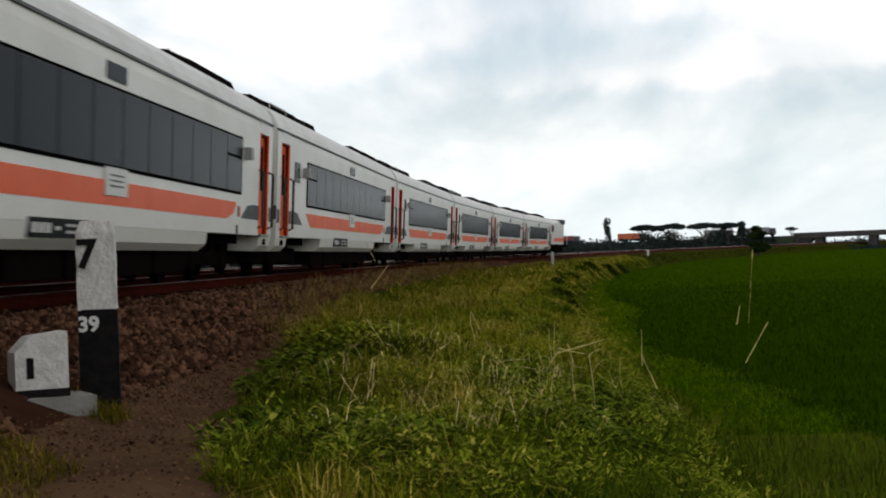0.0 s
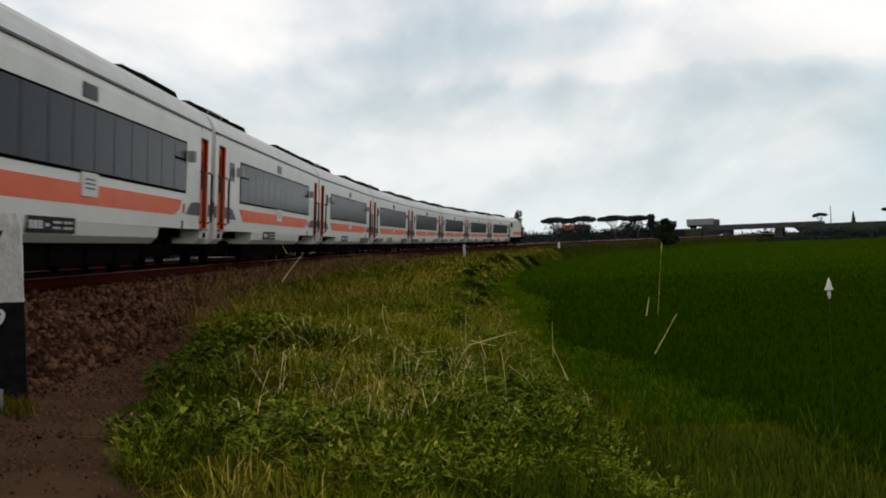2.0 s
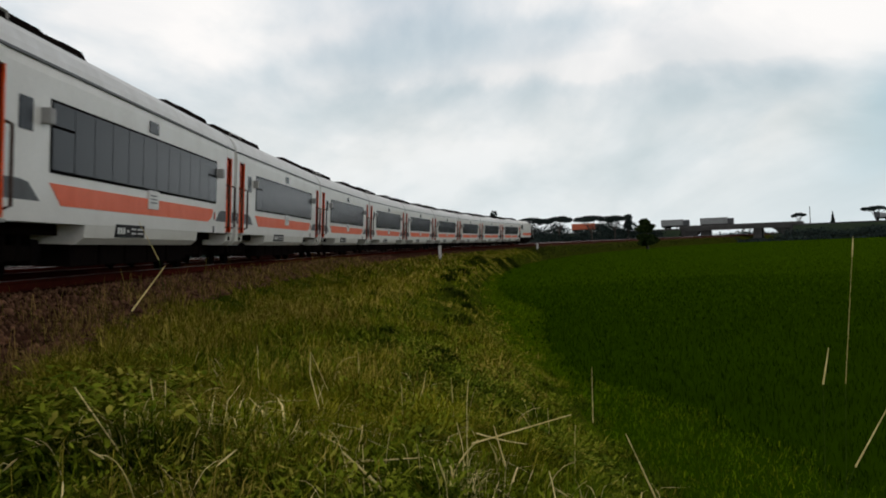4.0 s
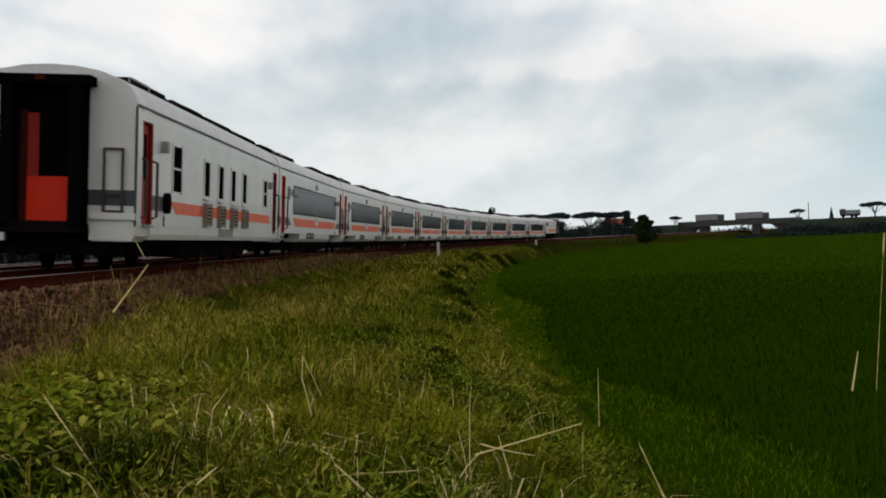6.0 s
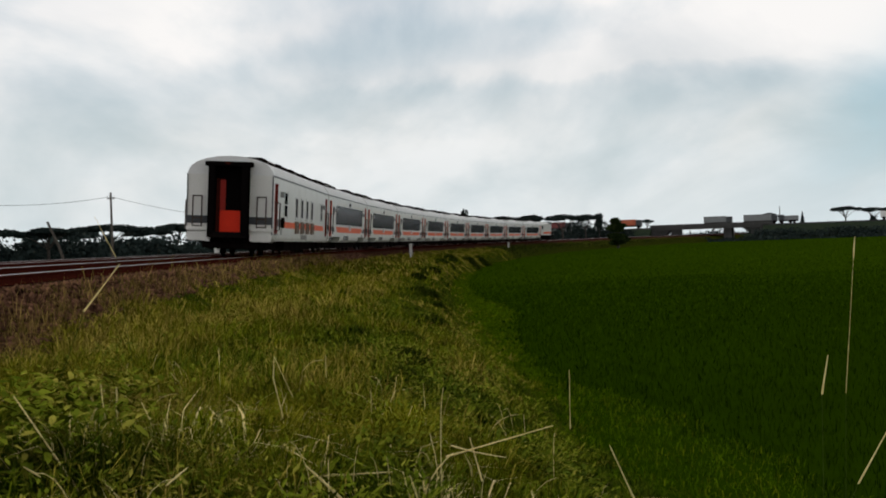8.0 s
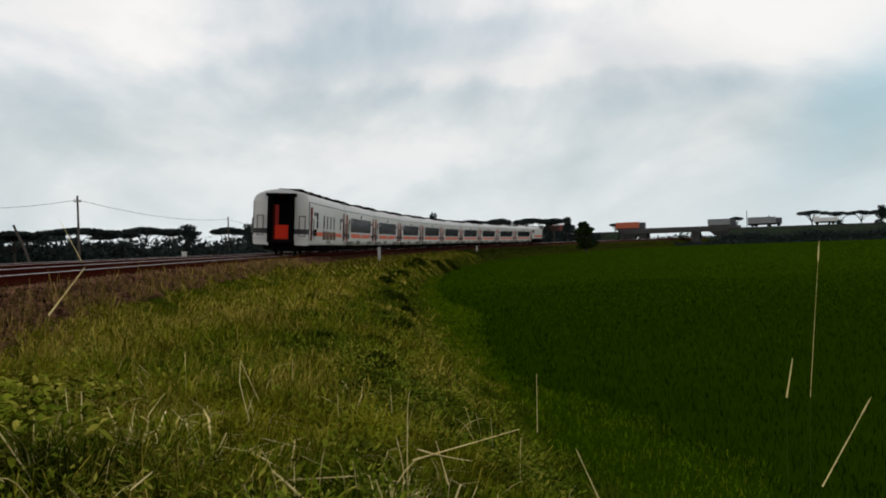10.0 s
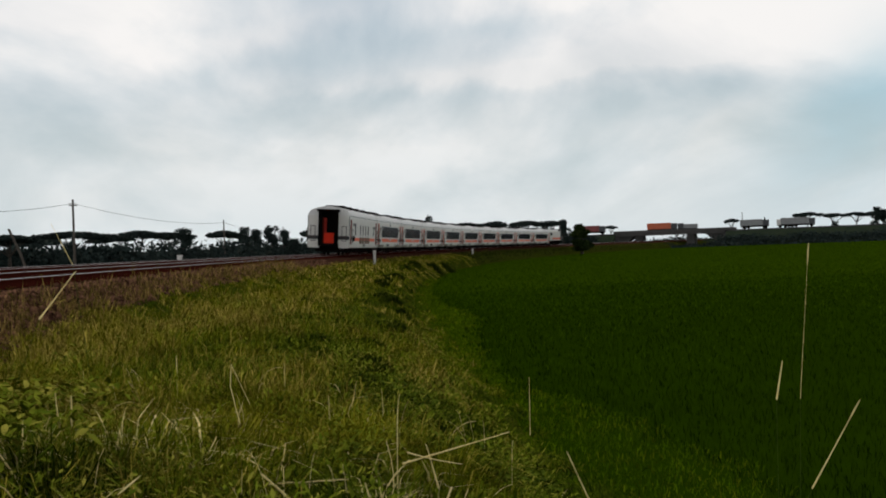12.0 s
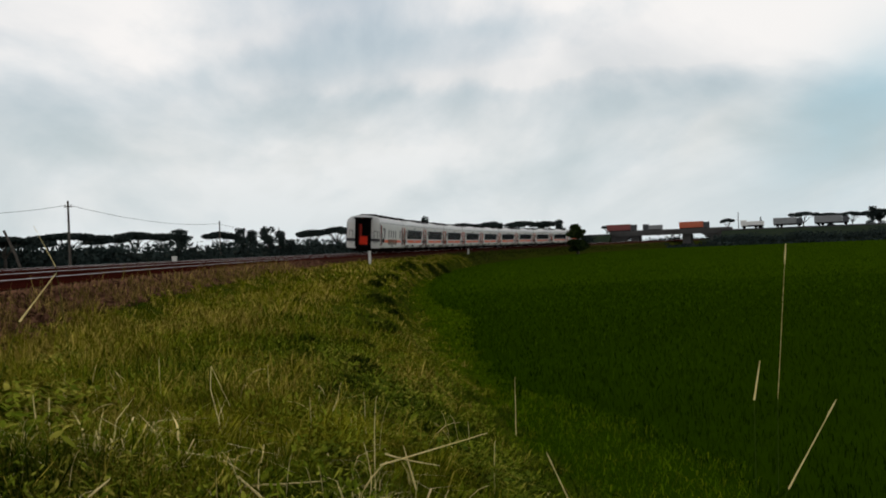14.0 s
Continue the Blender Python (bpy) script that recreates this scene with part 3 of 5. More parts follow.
    both("roof_handrail", lambda: tube([(1.2, -9.6, 3.42), (1.2, -9.6, 3.54), (1.2, -7.9, 3.54), (1.2, -7.9, 3.42)], 0.016, 6), M_STAINLESS, root)


def add_door(root, y, mat):
    """A single door with its window, grab rails and a drip strip; y: its middle."""
    for s in (1, -1):
        turn = Matrix.Identity(4) if s > 0 else Matrix.Rotation(math.pi, 4, "Z")
        yy = y * s
        door = part("door", side_box(yy - 0.40, yy + 0.40, 1.05, 2.78, -0.075, 0.20), mat, root, "orange entrance door set back in its frame")
        part("door_window", side_box(yy - 0.24, yy + 0.24, 1.82, 2.60, -0.068, 0.18, 0.004), M_DARKGLASS, door)
        bm = bmesh.new()
        for k in (-1, 1):
            add_box(bm, HALF - 0.20, HALF - 0.02, yy + k * 0.392 - 0.022, yy + k * 0.392 + 0.022, 1.05, 2.79)
        add_box(bm, HALF - 0.20, HALF - 0.02, yy - 0.37, yy + 0.37, 2.76, 2.79)
        part("door_frame", bm, M_REVEAL, door, "door reveal in darker red for the shade of the recess")
        bm = bmesh.new()
        for k in (-1, 1):
            add_box(bm, HALF - 0.019, HALF + 0.006, yy + k * 0.402 - 0.022, yy + k * 0.402 + 0.022, 1.05, 2.80)
        part("door_lip", bm, mat, door)
        part("step", box(HALF - 0.21, HALF + 0.05, yy - 0.4, yy + 0.4, 0.995, 1.035), M_STAINLESS, door)
        for k in (-1, 1):
            yk = yy + k * 0.47
            part("grab_rail", tube([(HALF, yk, 1.15), (HALF + 0.08, yk, 1.18), (HALF + 0.08, yk, 2.12), (HALF, yk, 2.15)], 0.026, 6), M_GRABRAIL, door)
        for o in (door,):
            o.matrix_basis = turn


def add_lamp_box(root, y, z):
    both("marker_box", lambda: box(HALF, HALF + 0.13, y - 0.12, y + 0.12, z - 0.1, z + 0.1, 0.015), M_SIDEBOX, root, "small grey side box")


def make_passenger_coach():
    root = thing("passenger_coach", "cream passenger coach with orange stripe and dark window band", "train coach", "coaches of the train")
    add_shell(root)
    for y in (-9.35, 9.35):
        add_door(root, y, M_ORANGE)
    band = both("window_band", lambda: side_box(-6.9, 7.35, 1.66, 2.60, 0.008, 0.02), M_SEAL, root, "black window surround")
    n, y0, y1 = 12, -6.84, 7.29
    w = (y1 - y0) / n
    pane = to_mesh("window_pane", side_box(-w / 2 + 0.018, w / 2 - 0.018, 1.70, 2.565, 0.014, 0.02, 0.004), M_GLASS)
    for b in band:
        for k in range(n):
            o = part("window_pane", pane, M_GLASS, b)
            o.matrix_basis = Matrix.Translation((0, y0 + w * (k + 0.5), 0))
    rail = to_mesh("window_rail", side_box(-w / 2 + 0.02, w / 2 - 0.02, 2.24, 2.275, 0.022, 0.01), M_SEAL)
    for b in band:
        for k in (0, n - 1):
            part("window_rail", rail, M_SEAL, b).matrix_basis = Matrix.Translation((0, y0 + w * (k + 0.5), 0))
    both("toilet_window", lambda: side_box(-8.35, -7.75, 2.12, 2.52, 0.012, 0.02, 0.006), M_GLASS, root, "small frosted window")

    def stripe():
        bm = bmesh.new()
        pts = [(-6.9, 1.53), (-6.3, 1.25), (6.2, 1.25), (6.75, 1.35), (6.95, 1.50), (6.9, 1.53)]
        a = [bm.verts.new((HALF + 0.006, y, z)) for y, z in pts]
        b = [bm.verts.new((HALF - 0.01, y, z)) for y, z in pts]
        bm.faces.new(a)
        for k in range(len(pts)):
            bm.faces.new((a[k], a[(k + 1) % len(pts)], b[(k + 1) % len(pts)], b[k]))
        return bm
    both("orange_stripe", stripe, M_ORANGE, root)

    def wedge(s):
        def f():
            bm = bmesh.new()
            pts = [(s * 8.92, 1.28), (s * 7.35, 1.28), (s * 7.9, 1.50), (s * 8.3, 1.53), (s * 8.92, 1.53)]
            a = [bm.verts.new((HALF + 0.006, y, z)) for y, z in pts]
            b = [bm.verts.new((HALF - 0.01, y, z)) for y, z in pts]
            bm.faces.new(a)
            for k in range(len(pts)):
                bm.faces.new((a[k], a[(k + 1) % len(pts)], b[(k + 1) % len(pts)], b[k]))
            return bm
        return f
    both("grey_flash", wedge(1), M_GREYBAND, root)
    both("grey_flash", wedge(-1), M_GREYBAND, root)
    both("grey_flash", lambda: side_box(9.88, 10.14, 1.28, 1.53, 0.006), M_GREYBAND, root)
    both("grey_flash", lambda: side_box(-10.14, -9.88, 1.28, 1.53, 0.006), M_GREYBAND, root)
    # company mark as plain slanted bars
    both("company_mark", lambda: side_box(7.08, 7.18, 1.30, 1.47, 0.006), M_GREYBAND, root, "dark slanted bar of a company mark")
    both("company_mark", lambda: side_box(7.2, 7.3, 1.30, 1.47, 0.006), M_ORANGE, root, "orange bar of a company mark")
    board = both("number_board", lambda: side_box(-2.9, -0.7, 0.86, 1.06, 0.012, 0.03), M_PLATE, root, "black number board with white lettering")
    for b in board:
        for k, (a, c, z0, z1) in enumerate(((-2.82, -2.2, 0.91, 1.01), (-2.1, -1.9, 0.94, 0.98), (-1.75, -1.35, 0.98, 1.01), (-1.75, -1.4, 0.91, 0.94), (-1.25, -0.8, 0.98, 1.01), (-1.25, -0.78, 0.91, 0.94))):
            m = max(1, int((c - a) / 0.16))
            for j in range(m):
                part("lettering_bar", box(HALF, HALF + 0.016, a + (c - a) * j / m, a + (c - a) * (j + 0.62) / m, z0, z1), M_WHITE, b)
    card = both("destination_card", lambda: side_box(-0.45, 0.45, 1.36, 1.68, 0.03, 0.01, 0.006), M_WHITE, root, "white destination card")
    for b in card:
        for z in (1.46, 1.52, 1.58):
            part("lettering_bar", side_box(-0.3, 0.25, z, z + 0.02, 0.034, 0.0), M_GREYBAND, b)
    both("side_display", lambda: side_box(-0.45, 0.35, 2.66, 2.86, 0.015, 0.02, 0.006), M_GLASS, root)
    add_lamp_box(root, 7.6, 2.35)
    add_lamp_box(root, -7.25, 2.35)
    both("drain_pipe", lambda: side_box(7.0, 7.06, 1.02, 1.16, 0.02), M_GREYBAND, root)
    both("step_hole", lambda: side_box(9.45, 9.65, 0.86, 0.96, 0.004, 0.1), M_SEAL, root)
    both("step_hole", lambda: side_box(-9.65, -9.45, 0.86, 0.96, 0.004, 0.1), M_SEAL, root)
    return root


def make_power_car():
    root = thing("generator_car", "cream generator coach with orange stripe, slit windows and vents", "train coach", "coaches of the train")
    add_shell(root, False, ((-7.4, 2.3), (-2.9, 2.3), (1.5, 2.3), (6.0, 2.6)))
    for y in (-9.35, 9.35):
        add_door(root, y, M_REDDOOR)
    pane = to_mesh("slit_window", side_box(-0.34, 0.34, 1.72, 2.44, 0.012, 0.02), M_DARKGLASS)
    bm = side_box(-0.40, -0.34, 1.66, 2.50, 0.026, 0.02)
    for y0, y1, z0, z1 in ((0.34, 0.40, 1.66, 2.50), (-0.34, 0.34, 2.44, 2.50), (-0.34, 0.34, 1.66, 1.72)):
        add_box(bm, HALF - 0.02, HALF + 0.026, y0, y1, z0, z1)
    frame_me = to_mesh("slit_frame", bm, M_WHITE)
    sill_me = to_mesh("sill", side_box(-0.42, 0.42, 1.62, 1.66, 0.075, 0.0), M_WHITE)
    vent_me = to_mesh("vent_grille", side_box(-0.38, 0.38, 1.08, 1.56, 0.09, 0.02, 0.012), M_LOUVRE)
    slat_me = to_mesh("vent_slat", side_box(-0.33, 0.33, -0.012, 0.012, 0.102, 0.0), M_UNDER)
    for s in (1, -1):
        for k in range(4):
            y = (-3.1 + 1.95 * k)
            t = (Matrix.Identity(4) if s > 0 else Matrix.Rotation(math.pi, 4, "Z")) @ Matrix.Translation((0, y * s, 0))
            f = part("window_frame", frame_me, M_WHITE, root)
            f.matrix_basis = t
            part("pane", pane, M_DARKGLASS, f)
            part("sill", sill_me, M_WHITE, f)
            v = part("vent_grille", vent_me, M_LOUVRE, root, "dusty beige louvred vent grille")
            v.matrix_basis = t
            for j in range(5):
                part("vent_slat", slat_me, M_UNDER, v).matrix_basis = Matrix.Translation((0, 0, 1.16 + 0.075 * j))
    for y, w, z0, z1 in ((-6.6, 0.45, 1.70, 2.55), (7.0, 0.36, 1.75, 2.45)):
        both("guard_window", lambda: side_box(y - w, y + w, z0, z1, 0.014, 0.02, 0.01), M_DARKGLASS, root, "side window of the guard's room")
        for a, b in ((y - w - 0.06, y - w), (y + w, y + w + 0.06)):
            both("window_jamb", lambda: side_box(a, b, z0 - 0.05, z1 + 0.05, 0.026, 0.02), M_WHITE, root)
        both("window_rail", lambda: side_box(y - w, y + w, (z0 + z1) / 2 - 0.02, (z0 + z1) / 2 + 0.02, 0.022, 0.0), M_WHITE, root)
    
    def stripe():
        bm = bmesh.new()
        pts = [(-7.2, 1.50), (-6.6, 1.27), (8.3, 1.27), (8.0, 1.50)]
        a = [bm.verts.new((HALF + 0.006, y, z)) for y, z in pts]
        b = [bm.verts.new((HALF - 0.01, y, z)) for y, z in pts]
        bm.faces.new(a)
        for k in range(4):
            bm.faces.new((a[k], a[(k + 1) % 4], b[(k + 1) % 4], b[k]))
        return bm
    both("orange_stripe", stripe, M_ORANGE, root)
    both("grey_flash", lambda: side_box(-8.9, -7.6, 1.30, 1.56, 0.006), M_GREYBAND, root)
    both("round_cap", lambda: tube([(HALF - 0.02, -7.75, 1.45), (HALF + 0.10, -7.75, 1.45)], 0.19, 16), M_UNDER, root, "dark round filler cap")
    both("number_board", lambda: side_box(-1.2, 0.9, 0.86, 1.04, 0.012, 0.03), M_CONCRETE, root, "dull number board")
    add_lamp_box(root, -8.1, 2.45)
    add_lamp_box(root, 7.75, 2.35)
    both("drain_pipe", lambda: side_box(-7.85, -7.79, 1.02, 1.22, 0.02), M_GREYBAND, root)
    # tail end: open gangway with black bellows round an orange end door
    y = -END
    for s in (-1, 1):
        bellows = part("bellows_side", box(s * 0.57 - 0.10, s * 0.57 + 0.10, y - 0.50, y, 0.92, 3.34, 0.02), M_SEAL, root, "black rubber bellows beside the end door")
        for k in range(4):
            part("bellows_fold", box(s * 0.57 - 0.12, s * 0.57 + 0.12, y - 0.46 + 0.12 * k, y - 0.40 + 0.12 * k, 0.90, 3.36), M_SEAL, bellows)
        bm = bmesh.new()
        for x in (0.95, 1.26):
            add_box(bm, s * x - 0.02, s * x + 0.02, y - 0.085, y - 0.045, 1.22, 2.30)
        for z in (1.24, 1.52, 2.28):
            add_box(bm, s * 1.105 - 0.135, s * 1.105 + 0.135, y - 0.083, y - 0.047, z - 0.02, z + 0.02)
        rail = part("end_handrail", bm, M_GRABRAIL, root, "dark rectangular handrail frame")
        for x in (0.95, 1.26):
            part("foot", box(s * x - 0.02, s * x + 0.02, y - 0.06, y, 1.22, 1.26), M_UNDER, rail)
        part("corner_post", box(s * 1.47 - 0.02, s * 1.47 + 0.02, y - 0.02, y, 1.0, 3.0), M_GREYBAND, root)
        part("end_step", box(s * 1.10 - 0.38, s * 1.10 + 0.38, y - 0.10, y, 1.10, 1.22, 0.02), M_CREAM, root)
        part("end_apron", box(s * 1.08 - 0.36, s * 1.08 + 0.36, y - 0.05, y, 0.76, 1.02), M_CREAM, root)
        part("brake_hose", tube([(s * 0.35, y - 0.1, 0.9), (s * 0.36, y - 0.3, 0.6), (s * 0.3, y - 0.3, 0.45)], 0.03, 6), M_SEAL, root)
    part("bellows_head", box(-0.80, 0.80, y - 0.52, y, 3.30, 3.46, 0.03), M_SEAL, root, "black rubber gangway hood")
    part("footplate", box(-0.68, 0.68, y - 0.50, y, 0.86, 1.06, 0.02), M_UNDER, root)
    part("tail_lamp", box(-0.10, 0.06, y - 0.55, y - 0.50, 3.36, 3.44), M_RUST, root, "small dull lamp over the gangway")
    part("hose_bracket", box(-0.80, -0.66, y - 0.14, y - 0.02, 0.72, 0.90), M_WHITE, root)
    part("door_recess", box(-0.52, 0.52, y - 0.03, y - 0.004, 0.98, 3.30), M_SEAL, root)
    door = part("end_door", box(-0.33, 0.38, y - 0.07, y - 0.03, 1.06, 1.80), M_REDORANGE, root, "bright orange end door")
    # stile in the darkened red, for the shade inside the gangway
    part("door_stile", box(-0.33, -0.14, y - 0.07, y - 0.03, 1.80, 2.85), M_REDDOOR, door)
    part("door_window", box(-0.14, 0.46, y - 0.06, y - 0.03, 1.80, 2.85), M_SEAL, door)
    part("side_lining", box(-0.48, -0.34, y - 0.09, y - 0.03, 1.06, 2.9), M_RUST, root)
    return root


def make_locomotive():
    root = thing("locomotive", "white diesel locomotive at the head of the train", "locomotive")
    part("frame", box(-1.35, 1.35, -7.8, 7.8, 0.95, 1.25, 0.04), M_UNDER, root)
    part("long_hood", loft([(-1.05, 1.25), (-1.05, 3.2), (-0.8, 3.5), (0.8, 3.5), (1.05, 3.2), (1.05, 1.25)], [-4.6, 6.9]), M_CREAM, root)
    part("hood_stripe", box(-1.06, 1.06, -4.4, 6.7, 1.5, 1.85), M_ORANGE, root)
    part("cab", loft([(-1.4, 1.25), (-1.4, 3.1), (-1.0, 3.55), (1.0, 3.55), (1.4, 3.1), (1.4, 1.25)], [-7.4, -4.6]), M_CREAM, root)
    for s in (-1, 1):
        part("cab_window", box(s * 1.40 - 0.02, s * 1.40 + 0.02, -6.9, -5.2, 2.35, 2.95), M_GLASS, root)
        part("handrail", tube([(s * 1.3, -4.5, 1.25), (s * 1.3, -4.5, 2.1), (s * 1.3, 7.6, 2.1), (s * 1.3, 7.6, 1.25)], 0.02, 6), M_WHITE, root)
    part("rear_window", box(-1.0, 1.0, -7.43, -7.39, 2.4, 2.95), M_GLASS, root)
    part("radiator_hood", box(-1.2, 1.2, 4.4, 6.6, 3.2, 3.62, 0.05), M_GREYBAND, root)
    part("fuel_tank", box(-1.25, 1.25, -2.2, 2.2, 0.5, 0.95, 0.08), M_UNDER, root)
    for y in (-4.9, 4.9):
        add_bogie(root, y)
    return root


COACHES = 10
power = make_power_car()
coach = make_passenger_coach()
loco = make_locomotive()
TRAIN = [power, coach] + [copy_thing(coach, Matrix.Identity(4)) for _ in range(COACHES - 2)]

# place of the train's tail along the track, by seconds
TAIL_T = [0.0, 1.0, 1.5, 2.0, 2.5, 3.2, 4.3, 5.6, 6.5, 7.5, 9.0, 10.75, 12.5, 14.0]
TAIL_U = [-86.0, -63.5, -52.0, -41.0, -30.8, -18.8, -0.8, 19.51, 31.59, 44.77, 65.53, 89.0, 112.64, 133.0]


def tail(t):
    """Smooth place of the tail: a cubic through the rows."""
    T, U = TAIL_T, TAIL_U
    i = max(0, min(len(T) - 2, int(np.searchsorted(T, t, "right")) - 1))
    def slope(k):
        if k == 0 or k == len(T) - 1:
            a, b = (0, 1) if k == 0 else (-2, -1)
            return (U[b] - U[a]) / (T[b] - T[a])
        return (U[k + 1] - U[k - 1]) / (T[k + 1] - T[k - 1])
    h = T[i + 1] - T[i]
    s = (t - T[i]) / h
    return ((2 * s**3 - 3 * s**2 + 1) * U[i] + (s**3 - 2 * s**2 + s) * h * slope(i)
            + (3 * s**2 - 2 * s**3) * U[i + 1] + (s**3 - s**2) * h * slope(i + 1))


def vehicle_pose(u, pivots):
    a, b = on_track(u - pivots), on_track(u + pivots)
    th = math.atan2(b[0] - a[0], b[1] - a[1])
    return Matrix.Translation(((a[0] + b[0]) / 2, (a[1] + b[1]) / 2, 0)) @ Matrix.Rotation(-th, 4, "Z") @ Matrix.Rotation(CANT, 4, "Y")


# ---- growth: blades of grass and rice, leaves of weeds ----
def blades(name, x, y, z, height, width, lean, mat):
    """One mesh of many bent blades, each with a foot, a bend and a tip."""
    m = len(x)
    turn = RNG.uniform(0, 2 * math.pi, m)
    face = turn + RNG.normal(math.pi / 2, 0.5, m)
    dx, dy = np.cos(turn), np.sin(turn)
    wx, wy = np.cos(face) * width / 2, np.sin(face) * width / 2
    out = lean * height
    foot = np.stack([x, y, z - 0.03], -1)
    bend = foot + np.stack([dx * out * 0.35, dy * out * 0.35, height * 0.62], -1)
    tip = foot + np.stack([dx * out, dy * out, height * (1 - 0.35 * lean)], -1)
    w = np.stack([wx, wy, np.zeros(m)], -1)
    co = np.stack([foot - w, foot + w, bend - w * 0.8, bend + w * 0.8, tip], 1).reshape(-1, 3)
    k = (np.arange(m) * 5)[:, None]
    tri = np.concatenate([k + [0, 1, 3], k + [0, 3, 2], k + [2, 3, 4]], 1).reshape(-1, 3)
    return raw_mesh(name, co, tri, mat)


def tufty(x, y):
    """Patchiness of the growth, 0 to 1."""
    v = (np.sin(1.9 * x + 0.7 * y) + np.sin(0.8 * x - 1.3 * y + 1.1) + np.sin(3.1 * x + 2.3 * y + 2) * 0.7 + np.sin(0.31 * y + 0.9 * x) * 0.8) / 3.5
    w = np.sin(6.1 * x + 2.2 * y) * np.sin(4.7 * y - 3.3 * x + 0.5) + 0.6 * np.sin(9.3 * x - 5.1 * y + 1.7) * np.sin(7.7 * y + 2.9 * x)
    return np.clip(0.5 + 0.45 * v + 0.38 * w, 0, 1)


def species(x, y):
    """Which growth holds a spot: low for fine yellowing grass, high for dark lush herbs."""
    v = np.sin(0.83 * x + 0.41 * y + 0.6) * np.sin(0.57 * y - 0.9 * x + 1.9) + 0.7 * np.sin(1.7 * x - 0.9 * y) * np.sin(1.35 * y + 1.1 * x + 0.4) + 0.45 * np.sin(3.4 * x + 1.3 * y) * np.sin(2.9 * y - 2.1 * x)
    return np.clip(0.5 + 0.42 * v, 0, 1)


def make_bank_grass():
    zones = ((-4.0, 7.0, 60000, 0.006, 0.80), (7.0, 14.0, 120000, 0.0062, 0.95), (14.0, 26.0, 105000, 0.0085, 0.62), (26.0, 55.0, 80000, 0.015, 0.56), (55.0, 190.0, 52000, 0.042, 0.70), (190.0, 470.0, 22000, 0.14, 0.9))
    for y0, y1, count, width, tall in zones:
        y = y0 + (y1 - y0) * RNG.random(count) ** 1.15
        edge = grass_edge(y)
        s = edge + (8.6 - edge) * RNG.random(count)
        s = np.where(RNG.random(count) < 0.14, RNG.uniform(6.9, 8.6, count), s)
        s = np.where(RNG.random(count) < 0.05, edge + np.abs(RNG.normal(0, 0.16, count)) - 0.06, s)
        n = np.where(s > 3.9, 3.9 + (s - 3.9) * toe(y), s)
        x = track_x(y) + n
        q = tufty(x, y)
        sp = species(x, y) + 0.10 * RNG.standard_normal(count) + 0.09 * np.clip(s - 5.5, -1.4, 1.6) + 0.20 * (y < 7.2) + 0.19 * ((s > 5.9) & (y < 17))
        keep = RNG.random(count) < 0.42 + 0.75 * q
        x, y, n, q, s, sp = (a[keep] for a in (x, y, n, q, s, sp))
        m = len(x)
        crest = np.exp(-((s - 4.6) / 1.3) ** 2)
        h = tall * RNG.gamma(4, 0.25, m) * (0.09 + 0.21 * q * q + 0.09 * crest)
        h = np.where(s > 7.4, h * 0.7, h) * np.where(sp > 0.66, 0.8, 1.0)
        h = h * np.clip((s - grass_edge(y)) / 0.5 + 0.45, 0.45, 1.0)
        h = h * np.where((s < 6.0) & (sp <= 0.44), 1.35, 1.0)
        h = np.minimum(h, 0.50)
        width_all = width * RNG.uniform(0.55, 1.5, m) * np.where(sp > 0.66, 1.25, 1.0)
        lean = RNG.uniform(0.25, 1.9, m)
        z = ground_z(n, y)
        for pick, mat, label in ((sp <= 0.44, M_GRASS, "rank yellow-green grass on the railway bank"), ((sp > 0.44) & (sp <= 0.70), M_GRASSGREEN, "lush green grass on the slope of the bank"),
                                 (sp > 0.70, M_GRASSDARK, "dark green grass in patches on the bank")):
            me = blades("grass", x[pick], y[pick], z[pick], h[pick], width_all[pick], lean[pick], mat if y0 < 150 else M_GRASSFAR)
            thing("grass", label, "grass", kind="stuff", mesh=me)


def herb_patch(rng, x, y, r, tall, count, leaf):
    """Leafy herbs: upright stems hidden under broad pointed leaves, each folded along its middle."""
    a, q = rng.uniform(0, 2 * math.pi, count), r * np.sqrt(rng.random(count))
    px, py = x + q * np.cos(a), y + 1.5 * q * np.sin(a)
    top = tall * (1.05 - 0.55 * (q / r) ** 2) * (0.75 + 0.25 * np.sin(9 * px) * np.sin(7 * py))
    pz = ground_z(px - track_x(py), py) + top * rng.random(count) ** 0.6
    t, tilt = rng.uniform(0, 2 * math.pi, count), rng.uniform(-0.7, 0.6, count)
    L = leaf * rng.uniform(0.6, 1.4, count)
    d = np.stack([np.cos(t), np.sin(t), tilt], -1) * L[:, None]
    e = np.stack([-np.sin(t), np.cos(t), rng.uniform(-0.5, 0.5, count)], -1) * (L * rng.uniform(0.16, 0.30, count))[:, None]
    p = np.stack([px, py, pz], -1)
    sag = np.array((0, 0, 1.0)) * (0.16 * L)[:, None]
    co = np.stack([p, p + d * 0.45 + e + sag * 0.5, p + d * 0.5, p + d * 0.45 - e + sag * 0.5, p + d - sag], 1).reshape(-1, 3)
    k = (np.arange(count) * 5)[:, None]
    tri = np.concatenate([k + [0, 1, 2], k + [0, 2, 3], k + [1, 4, 2], k + [3, 2, 4]], 1).reshape(-1, 3)
    return co, tri


